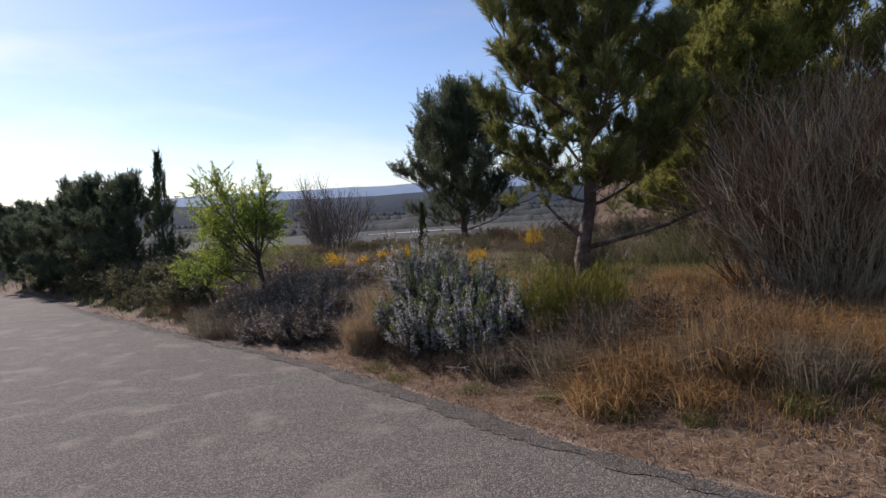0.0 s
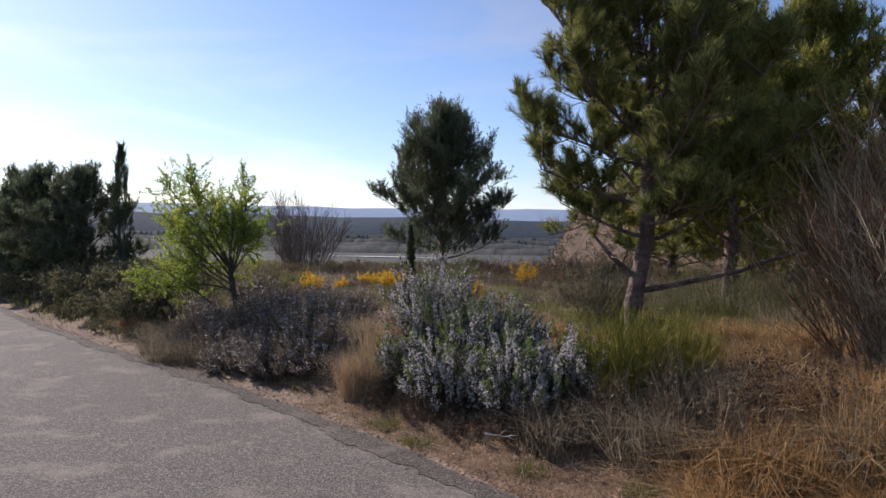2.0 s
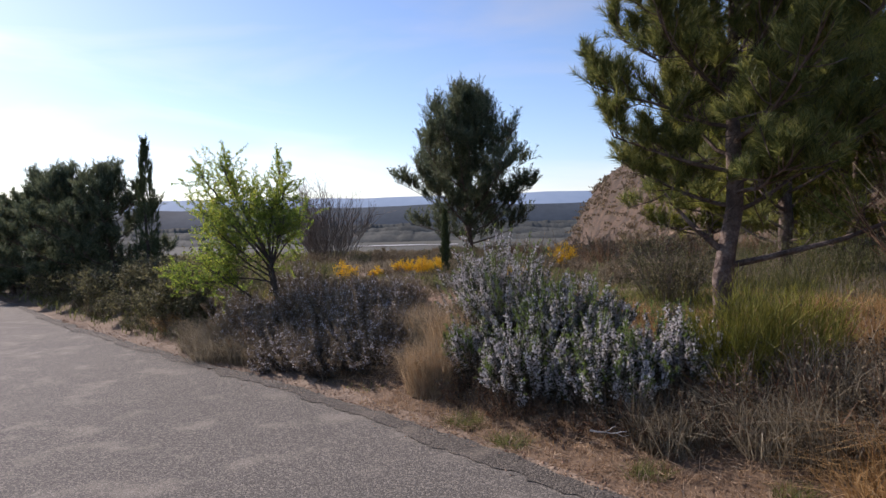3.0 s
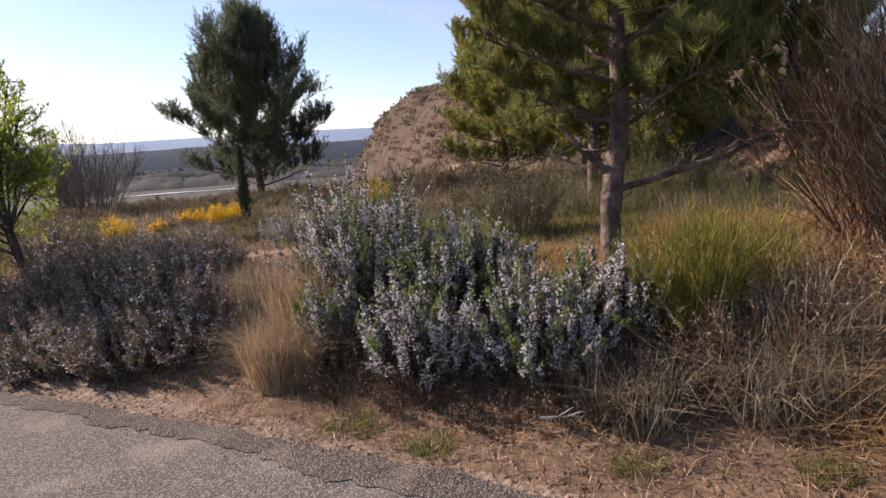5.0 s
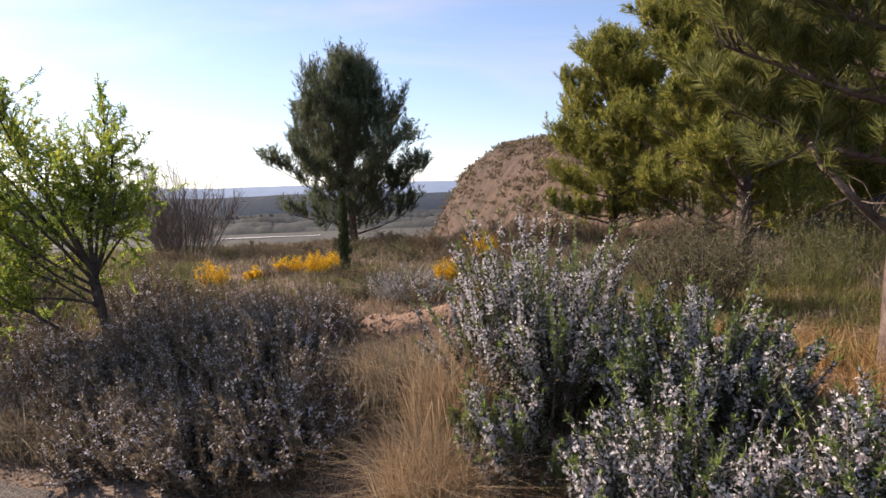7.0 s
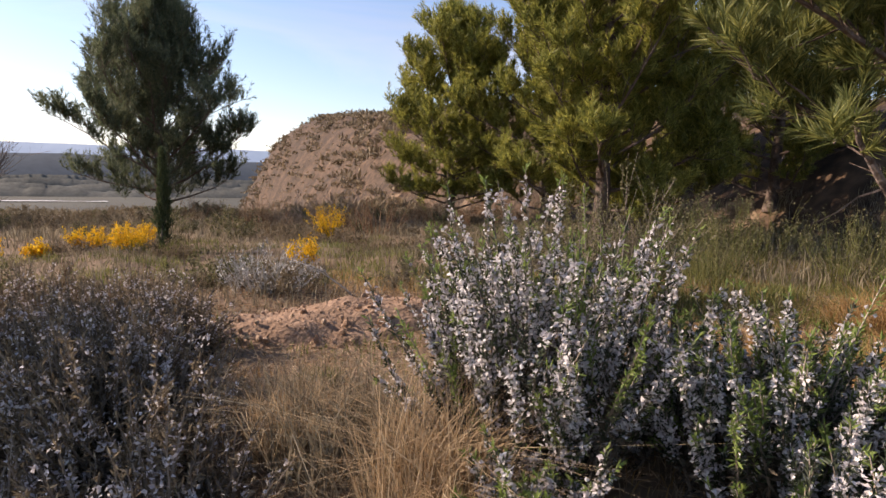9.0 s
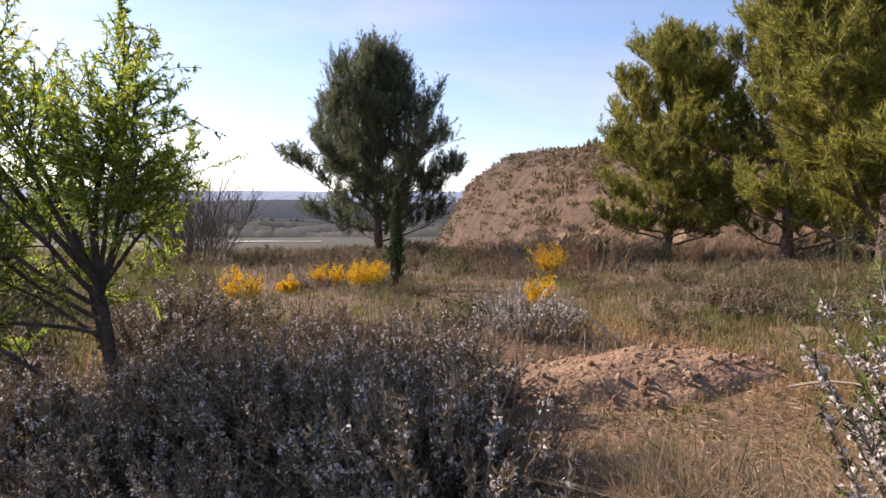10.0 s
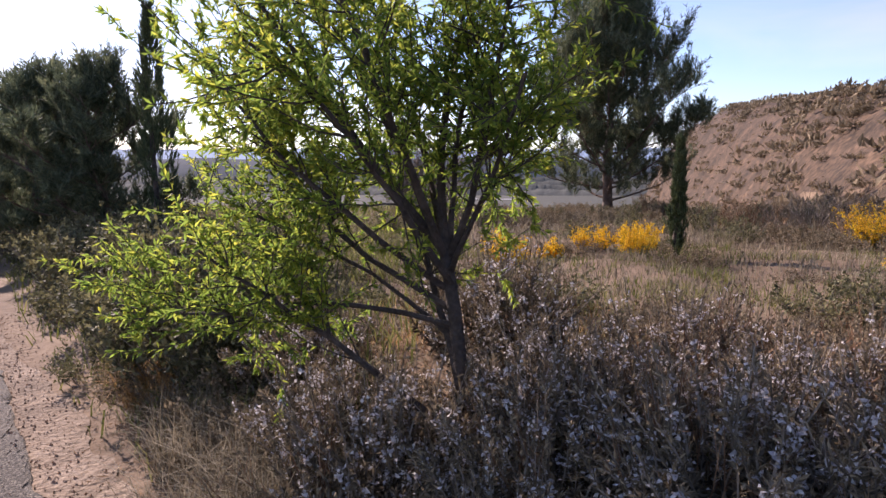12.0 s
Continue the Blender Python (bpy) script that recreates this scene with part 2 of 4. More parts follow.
def part(name, geo, material, parent, label="", smooth=False, kind=""):
    me = geo.mesh(name, smooth) if isinstance(geo, Geo) else geo
    if not me.materials:
        me.materials.append(material)
    ob = new(name, me)
    ob.parent = parent
    return tagged(ob, label, kind=kind)


def whole(name, geo, material, label, category, kind="", smooth=False, group=""):
    me = geo.mesh(name, smooth)
    me.materials.append(material)
    return tagged(new(name, me), label, category, group, kind)


def unit(a):
    return a / np.maximum(np.linalg.norm(a, axis=-1, keepdims=True), 1e-9)


def across(d):
    """Two directions at right angles to each direction d."""
    ref = np.where(np.abs(d[..., 2:3]) > 0.9, np.array([1.0, 0, 0]), np.array([0, 0, 1.0]))
    s = unit(np.cross(d, ref))
    return s, np.cross(s, d)


def tubes(geo, a, b, ra, rb, sides=4):
    """Tapered rods from a to b."""
    a, b = np.atleast_2d(a).astype(float), np.atleast_2d(b).astype(float)
    ra, rb = np.broadcast_to(ra, len(a)).astype(float), np.broadcast_to(rb, len(a)).astype(float)
    s, u = across(unit(b - a))
    w = np.arange(sides) * 2 * np.pi / sides
    ring = np.cos(w)[None, :, None] * s[:, None] + np.sin(w)[None, :, None] * u[:, None]
    v = np.concatenate([a[:, None] + ring * ra[:, None, None], b[:, None] + ring * rb[:, None, None]], 1)
    i = np.arange(sides)
    j = (i + 1) % sides
    f = np.concatenate([np.stack([i, j, j + sides], 1), np.stack([i, j + sides, i + sides], 1)])
    geo.add(v, (f[None] + 2 * sides * np.arange(len(a))[:, None, None]))


def limb(geo, pts, radii, sides=8, rng=None, rough=0.0):
    """One bent, tapering, closed branch through pts."""
    pts, radii = np.asarray(pts, float), np.asarray(radii, float)
    d = unit(np.gradient(pts, axis=0))
    s, u = across(d)
    for i in range(1, len(s)):
        s[i] = unit(s[i - 1] - d[i] * (s[i - 1] @ d[i]))
        u[i] = np.cross(s[i], d[i])
    w = np.arange(sides) * 2 * np.pi / sides
    r = radii[:, None] * (1 + (rng.normal(0, rough, (len(pts), sides)) if rng is not None else 0))
    v = pts[:, None] + r[..., None] * (np.cos(w)[None, :, None] * s[:, None] + np.sin(w)[None, :, None] * u[:, None])
    n, f = len(pts), []
    for k in range(n - 1):
        for i in range(sides):
            j = (i + 1) % sides
            f += [(k * sides + i, k * sides + j, k * sides + sides + j), (k * sides + i, k * sides + sides + j, k * sides + sides + i)]
    v = np.concatenate([v.reshape(-1, 3), pts[-1:]])
    f += [((n - 1) * sides + i, (n - 1) * sides + (i + 1) % sides, n * sides) for i in range(sides)]
    geo.add(v, f)


def curve_pts(a, d, length, n, rng, wobble=0.1, lift=0.0):
    """A wandering line from a along d."""
    pts, d = [np.array(a, float)], np.array(d, float)
    for _ in range(n):
        d = unit(d + rng.normal(0, wobble, 3) + np.array([0, 0, lift / n]))
        pts.append(pts[-1] + d * length / n)
    return np.array(pts)


def leaves(geo, p, d, length, width, rng, fold=0.25):
    """Pointed leaves: two triangles each, slightly folded along the rib."""
    k = len(p)
    s, u = across(unit(d))
    w = rng.uniform(0, 2 * np.pi, k)[:, None]
    side, up = np.cos(w) * s + np.sin(w) * u, -np.sin(w) * s + np.cos(w) * u
    length, width = np.broadcast_to(length, k)[:, None], np.broadcast_to(width, k)[:, None]
    d = unit(d)
    mid = p + d * length * 0.45
    v = np.stack([p, mid + side * width / 2 + up * width * fold, p + d * length, mid - side * width / 2 + up * width * fold], 1)
    f = np.array([[0, 1, 2], [0, 2, 3]])
    geo.add(v, f[None] + 4 * np.arange(k)[:, None, None])


def spikes(geo, p, d, length, width, rng):
    """Needles: one thin triangle each."""
    k = len(p)
    s, u = across(unit(d))
    w = rng.uniform(0, 2 * np.pi, k)[:, None]
    side = np.cos(w) * s + np.sin(w) * u
    length, width = np.broadcast_to(length, k)[:, None], np.broadcast_to(width, k)[:, None]
    v = np.stack([p - side * width / 2, p + side * width / 2, p + unit(d) * length], 1)
    geo.add(v, np.arange(3 * k).reshape(-1, 3))


def blades(geo, p, height, width, rng, lean=0.35, curl=0.4):
    """Grass blades: a bent strip of three triangles each."""
    k = len(p)
    w = rng.uniform(0, 2 * np.pi, k)
    side = np.stack([np.cos(w), np.sin(w), np.zeros(k)], 1)
    w2 = rng.uniform(0, 2 * np.pi, k)
    out = np.stack([np.cos(w2), np.sin(w2), np.zeros(k)], 1) * rng.uniform(0, 1, k)[:, None]
    h = np.broadcast_to(height, k)[:, None]
    wd = np.broadcast_to(width, k)[:, None]
    up = np.array([0, 0, 1.0])
    mid = p + (up * 0.55 + out * lean * 0.55) * h
    tip = p + (up * (0.95 - curl * 0.4 * np.linalg.norm(out, axis=1, keepdims=True)) + out * (lean + curl)) * h
    v = np.stack([p - side * wd / 2, p + side * wd / 2, mid + side * wd * 0.36, mid - side * wd * 0.36, tip], 1)
    f = np.array([[0, 1, 2], [0, 2, 3], [3, 2, 4]])
    geo.add(v, f[None] + 5 * np.arange(k)[:, None, None])


def smooth01(t):
    t = np.clip(t, 0, 1)
    return t * t * (3 - 2 * t)


# ---- the lie of the land ----
EDGE = np.array([(40, -24), (16, -6.6), (8, -1.6), (4, 1.75), (2.0, 3.55), (1.06, 4.45), (0.18, 5.65), (-0.6, 6.62), (-1.3, 7.52), (-2.1, 8.42), (-3.1, 9.48), (-3.8, 10.22),
                 (-5.15, 11.6), (-7.1, 13.65), (-9.1, 15.9), (-12.4, 19.8), (-16.0, 23.6), (-20.5, 26.8), (-28, 29.8), (-60, 33)], float)   # right-hand edge of the road
TOE = np.array([(13, -60), (10.5, 4), (10.8, 14), (12.5, 24), (15, 45), (22, 90), (27.8, 140), (35.5, 165), (80, 205), (200, 240)], float)      # foot of the hill


CAP_Y = (-60, 14, 40, 90, 140, 165, 230, 380)
CAP_Z = (3.0, 3.2, 7.0, 10.5, 15.5, 16.5, 16.5, 0.0)            # height of the hill's crest along its run


def side_of(x, y, line):
    """Signed distance from a line of points, positive to the right of its run."""
    x, y = np.asarray(x, float), np.asarray(y, float)
    best, sign = np.full(x.shape, 1e9), np.ones(x.shape)
    for (ax, ay), (bx, by) in zip(line[:-1], line[1:]):
        dx, dy = bx - ax, by - ay
        t = np.clip(((x - ax) * dx + (y - ay) * dy) / (dx * dx + dy * dy), 0, 1)
        ex, ey = x - ax - t * dx, y - ay - t * dy
        d = np.hypot(ex, ey)
        near = d < best
        best = np.where(near, d, best)
        sign = np.where(near, np.where(dy * (x - ax) - dx * (y - ay) > 0, 1.0, -1.0), sign)
    return best * sign


def waves(x, y, seed, size, octaves=4):
    """Cheap smooth unevenness from turned sine waves."""
    r = np.random.RandomState(seed)
    out, amp = np.zeros(np.shape(x)), 1.0
    for o in range(octaves):
        for _ in range(4):
            a, ph = r.uniform(0, 2 * np.pi), r.uniform(0, 2 * np.pi)
            k = 2 * np.pi / size * 2 ** o * r.uniform(0.7, 1.3)
            out = out + amp * 0.35 * np.sin(k * (np.cos(a) * x + np.sin(a) * y) + ph + 0.7 * np.sin(k * 0.6 * (np.sin(a) * x - np.cos(a) * y)))
        amp *= 0.5
    return out


def ground_z(x, y, rough=True):
    x, y = np.asarray(x, float), np.asarray(y, float)
    d = side_of(x, y, EDGE)
    off = smooth01((d - 0.25) / 1.7)
    fall = np.clip(y, -40, 30) - 6
    z = -0.045 * fall + off * (0.40 + 0.025 * fall)
    t = side_of(x, y, TOE)
    keep = smooth01((t + 9) / 18)
    z = z - 13.6 * smooth01((y - 27) / 85) * (1 - keep)
    cap = np.interp(y, CAP_Y, CAP_Z)
    k = np.maximum(t, 0) * 1.0 / np.maximum(cap, 0.1)
    hill = cap * k / (1 + k ** 4) ** 0.25
    z = z + hill
    if rough:
        z = z + off * 0.05 * waves(x, y, 3, 2.2) + np.where(t > 0, 1, 0) * np.minimum(t, 12) * 0.05 * waves(x, y, 5, 9) \
            + np.where(t > 0, 1, 0) * np.minimum(t, 6) * 0.02 * waves(x, y, 6, 2.5)
    left = smooth01((-d - 5.4) / 2.0)
    return z + 0.12 * left * (1 + waves(x, y, 8, 3)) - 0.03 * (1 - off) * (1 - left)


def at(x, y, sink=0.0):
    return (x, y, float(ground_z(np.array([x]), np.array([y]))[0]) - sink)


def graded(lo, hi, a, b, step, grow=1.12):
    """Grid lines, close between a and b and wider apart outside."""
    mid = list(np.arange(a, b + 1e-6, step))
    s, right = step, [mid[-1]]
    while right[-1] < hi:
        s *= grow
        right.append(right[-1] + s)
    s, left = step, [mid[0]]
    while left[-1] > lo:
        s *= grow
        left.append(left[-1] - s)
    return np.array(left[:0:-1] + mid + right[1:])


def sheet(geo, x, y, z):
    ny, nx = x.shape
    i = np.arange(ny * nx).reshape(ny, nx)
    a, b, c, d = i[:-1, :-1].ravel(), i[:-1, 1:].ravel(), i[1:, 1:].ravel(), i[1:, :-1].ravel()
    geo.add(np.stack([x, y, z], -1), np.concatenate([np.stack([a, b, c], 1), np.stack([a, c, d], 1)]))


gx, gy = np.meshgrid(graded(-4500, 4500, -9, 13, 0.16, 1.09), graded(-1500, 4800, 1, 22, 0.16, 1.09))
g = Geo()
sheet(g, gx, gy, ground_z(gx, gy))
GROUND = mat("dry_ground", [(0.2, (0.07, 0.048, 0.030)), (0.45, (0.15, 0.10, 0.062)), (0.65, (0.21, 0.145, 0.09)), (0.85, (0.30, 0.21, 0.135))], 0.95, 0.35, 9, 1.0, 9)
HILL = mat("eroded_hillside", [(0.25, (0.026, 0.017, 0.010)), (0.42, (0.054, 0.035, 0.021)), (0.58, (0.083, 0.052, 0.031)), (0.8, (0.148, 0.092, 0.055))], 0.95, 0.35, 2.6, 1.0, 1.6, grain=1.1)
PLAIN = mat("valley_floor", [(0.2, (0.045, 0.045, 0.034)), (0.8, (0.085, 0.082, 0.06))], 0.95, 0.02, 0.3)
land = whole("ground", g, GROUND, "dry brown earth and trodden straw beside the road", "ground", "structure", True)
land.data.materials.append(HILL)
land.data.materials.append(PLAIN)
tri = g.f[0]
mx, my = g.v[0][tri, 0].mean(1), g.v[0][tri, 1].mean(1)
hs_ = side_of(mx, my, TOE) + waves(mx, my, 12, 6)
land.data.polygons.foreach_set("material_index", np.where(hs_ > 0, 1, np.where(my > 95, 2, 0)).astype(np.int32))

# road: a strip along its right-hand edge, with a ragged border and a real thickness
WIDTH = 5.3


def along(line, step):
    out = []
    for a, b in zip(line[:-1], line[1:]):
        n = max(2, int(np.hypot(*(b - a)) / step))
        out += [a + (b - a) * i / n for i in range(n)]
    pts = np.array(out + [line[-1]])
    for _ in range(int(3.0 / step)):
        pts[1:-1] = 0.25 * pts[:-2] + 0.5 * pts[1:-1] + 0.25 * pts[2:]
    return pts


def strip(d0, d1, step, cols, lift, ragged0, ragged1, seed, lip=0.0, widen=None):
    line = along(EDGE, step)
    tang = unit(np.gradient(line, axis=0))
    nrm = np.stack([tang[:, 1], -tang[:, 0]], 1)
    r = np.random.RandomState(seed)
    s = np.arange(len(line)) * step

    def edge_noise(amp, k):
        return amp * (waves(s, s * 0 + k, seed + k, 1.4, 5) + 0.5 * r.normal(0, 0.5, len(s)))
    e0, e1 = d0 + edge_noise(ragged0, 1), d1 + edge_noise(ragged1, 2)
    if widen:
        e1 = e1 * np.interp(line[:, 1], *widen)
    u = np.linspace(0, 1, cols)
    if lip:
        u = np.concatenate([[0.0], np.linspace(0.003, 0.997, cols - 2), [1.0]])
    off = e0[:, None] * (1 - u) + e1[:, None] * u
    x, y = line[:, 0:1] + nrm[:, 0:1] * off, line[:, 1:2] + nrm[:, 1:2] * off
    z = ground_z(x, y, False) + lift
    if lip:
        z[:, 0] -= lip
        z[:, -1] -= lip
    q = Geo()
    sheet(q, x, y, z)
    return q


road = whole("road", strip(-WIDTH, 0.0, 0.08, 30, 0.045, 0.05, 0.04, 11, 0.06), ASPHALT, "worn grey asphalt road with a crumbling edge", "road", "structure", True)
whole("road_edge", strip(-0.20, -0.02, 0.05, 8, 0.050, 0.06, 0.05, 12), ASPHALT_EDGE, "dark coarse crumbling strip along the asphalt's edge", "road edge", "structure", True)
whole("shoulder", strip(-0.06, 0.45, 0.08, 8, 0.014, 0.0, 0.09, 21, 0.0, ((6.0, 7.5, 10.0, 12.5, 15.0), (0.2, 0.5, 0.95, 0.75, 0.25))), SAND, "strip of pale sandy earth along the road's edge", "shoulder", "structure", True)

# ---- trees and shrubs ----


def needle_tufts(geo, p, d, length, needle, count, width, rng, forward=(0.8, 1.7)):
    """Shoots set round with needles that point forward along them."""
    k = len(p)
    d = unit(d)
    s, u = across(d)
    t = rng.uniform(0, 1, (k, count)) ** 0.8
    w = rng.uniform(0, 2 * np.pi, (k, count))
    rad = np.cos(w)[..., None] * s[:, None] + np.sin(w)[..., None] * u[:, None]
    base = p[:, None] + d[:, None] * (t * np.broadcast_to(length, k)[:, None])[..., None]
    way = unit(d[:, None] * rng.uniform(*forward, (k, count, 1)) + rad)
    spikes(geo, base.reshape(-1, 3), way.reshape(-1, 3), needle * rng.uniform(0.7, 1.15, k * count), width, rng)


def pine(name, loc, seed, height, bare, radius, clumps, needle, count, width, label, needles, trunk_r=0.11, top=0.35, group="", low_limbs=(), taper=1.7,
         limbs_apart=False, bend=((0, 0, 0), (9, 0, 0)), shoot=0.16, fan=6, lobes=0.16, upward=0.55, dead=0):
    """A pine: bent trunk, limbs that fork into branchlets, and a brush of needle shoots at each branchlet's end. bare: clear trunk in metres;
    bend: height and offsets of the trunk; clumps: branchlets in all; fan: shoots a branchlet; dead: bare twigs a limb inside the crown."""
    rng = np.random.RandomState(seed)
    tree = thing(name, loc, label, "pine tree", group)
    n = 16
    hs = np.linspace(-0.1, height * 0.92, n)
    bend = np.array(bend, float)
    tx = np.interp(hs, bend[:, 0], bend[:, 1]) + np.cumsum(rng.normal(0, 0.012, n))
    ty = np.interp(hs, bend[:, 0], bend[:, 2]) + np.cumsum(rng.normal(0, 0.012, n))
    tx, ty = tx - tx[0], ty - ty[0]
    q = Geo()
    rr = trunk_r * (1 - np.clip(hs / height, 0, 1) * 0.9)
    rr[0] *= 1.4
    limb(q, np.stack([tx, ty, hs], 1), rr, 12, rng, 0.08)
    part("trunk", q, BARK, tree, "rough grey-brown scaly bark", True)
    wood_all, crown_all, twigs = Geo(), Geo(), Geo()
    m = max(16, int(height * 8))
    phase = rng.uniform(0, 6.28, 2)
    for i in range(m + len(low_limbs)):
        b, crown = Geo(), Geo()
        if i < m:
            f = (i + rng.uniform(0, 0.8)) / m
            z = bare + (height * 0.90 - bare) * f
            a = i * 2.4 + rng.uniform(-0.4, 0.4)
            reach = radius * ((0.74 + 0.26 * f / top) if f < top else 0.06 + 0.94 * (1 - ((f - top) / (1 - top)) ** taper)) * 0.86
            reach *= rng.uniform(0.74, 1.14) * (1 + lobes * math.sin(2 * a + phase[0] + 5 * f) + 0.6 * lobes * math.sin(3 * a + phase[1]))
            base = np.array([np.interp(z, hs, tx), np.interp(z, hs, ty), z])
            pts = curve_pts(base, unit(np.array([math.cos(a), math.sin(a), 0.10 + 0.75 * f])), max(reach, 0.15), 7, rng, 0.09, 0.5)
            limb(b, pts, np.linspace(trunk_r * 0.27 * (1 - 0.6 * f), 0.007, 8), 5)
            per = max(3, int(round(clumps / m * (0.25 + 1.15 * reach / radius))))
        else:
            a, z, ln, r0, rise = low_limbs[i - m]
            f, per = 0.0, 2
            base = np.array([np.interp(z, hs, tx), np.interp(z, hs, ty), z])
            pts = curve_pts(base, unit(np.array([math.cos(a), math.sin(a), rise])), ln, 7, rng, 0.10, 0.1)
            limb(b, pts, np.linspace(r0, 0.010, 8), 7)
        sp, sd, sl = [], [], []
        for j in range(per):
            u = (0.99 if j == 0 else (0.14 + 0.86 * rng.uniform(0, 1) ** 0.8)) * 6.999
            k0 = min(int(u), 6)
            p = pts[k0] + (pts[k0 + 1] - pts[k0]) * (u - k0)
            along_limb = unit(pts[k0 + 1] - pts[k0])
            dd = unit(along_limb * rng.uniform(0.3, 1.0) + rng.normal(0, 0.55, 3) * (1, 1, 0.6) + np.array([0, 0, 0.15 + 0.4 * f]))
            br = curve_pts(p, dd, rng.uniform(0.10, 0.24) * radius, 3, rng, 0.12, 0.5)
            tubes(twigs, br[:-1], br[1:], 0.007, 0.005, 3)
            tip = unit(br[3] - br[2])
            for c in range(fan):
                v = rng.uniform(0.35, 1.0) * 2.999
                c0 = min(int(v), 2)
                sp.append(br[c0] + (br[c0 + 1] - br[c0]) * (v - c0))
                sd.append(unit(tip * 0.55 + rng.normal(0, 0.42, 3) + np.array([0, 0, upward + 0.45 * f])))
                sl.append(shoot * rng.uniform(0.6, 1.25) * (1 + 0.55 * f))
        needle_tufts(crown, np.array(sp), np.array(sd), np.array(sl), needle, count, width, rng)
        for _ in range(dead):
            u = rng.uniform(0.08, 0.6) * 6.999
            k0 = int(u)
            p = pts[k0] + (pts[k0 + 1] - pts[k0]) * (u - k0)
            br = curve_pts(p, unit(pts[k0 + 1] - pts[k0] + rng.normal(0, 0.35, 3)), rng.uniform(0.15, 0.5), 3, rng, 0.25, 0.0)
            tubes(b, br[:-1], br[1:], (0.006, 0.005, 0.004), (0.005, 0.004, 0.002), 3)
        if limbs_apart:
            part("foliage", crown, needles, part("limb", b, BARK, tree), "brushes of dark green needles", kind="stuff")
        else:
            for src, dst in ((b, wood_all), (crown, crown_all)):
                for v, fc in zip(src.v, src.f):
                    dst.v.append(v), dst.f.append(fc + dst.n)
                dst.n += src.n
    part("twig_work", twigs, BARK, tree, kind="stuff")
    if not limbs_apart:
        part("branch_work", wood_all, BARK, tree)
        part("crown", crown_all, needles, tree, "brushes of needle shoots", kind="stuff")
    return tree


def cypress(name, loc, seed, height, radius, label, sprays=900):
    rng = np.random.RandomState(seed)
    tree = thing(name, loc, label, "cypress tree")
    q = Geo()
    limb(q, curve_pts((0, 0, -0.1), (0, 0, 1), height * 0.95, 8, rng, 0.02), np.linspace(0.05, 0.008, 9), 6)
    part("trunk", q, BARK_DARK, tree)
    f = rng.uniform(0.0, 1, sprays) ** 0.8
    prof = radius * np.minimum(1, (f + 0.06) * 4) * (1 - f) ** 0.8 * 1.2
    a = rng.uniform(0, 2 * np.pi, sprays)
    lump = 0.75 + 0.35 * np.sin(a * 3 + f * 14) * rng.uniform(0.4, 1, sprays)
    p = np.stack([np.cos(a) * prof * lump * rng.uniform(0.55, 1, sprays), np.sin(a) * prof * lump, f * height], 1)
    d = np.stack([np.cos(a) * 0.28, np.sin(a) * 0.28, np.ones(sprays)], 1) + rng.normal(0, 0.12, (sprays, 3))
    g2 = Geo()
    needle_tufts(g2, p, d, 0.05 * height * rng.uniform(0.6, 1.6, sprays), 0.07, 18, 0.012, rng, (1.5, 3.5))
    part("crown", g2, CYPRESS, tree, "dense dark scale foliage", kind="stuff")
    return tree


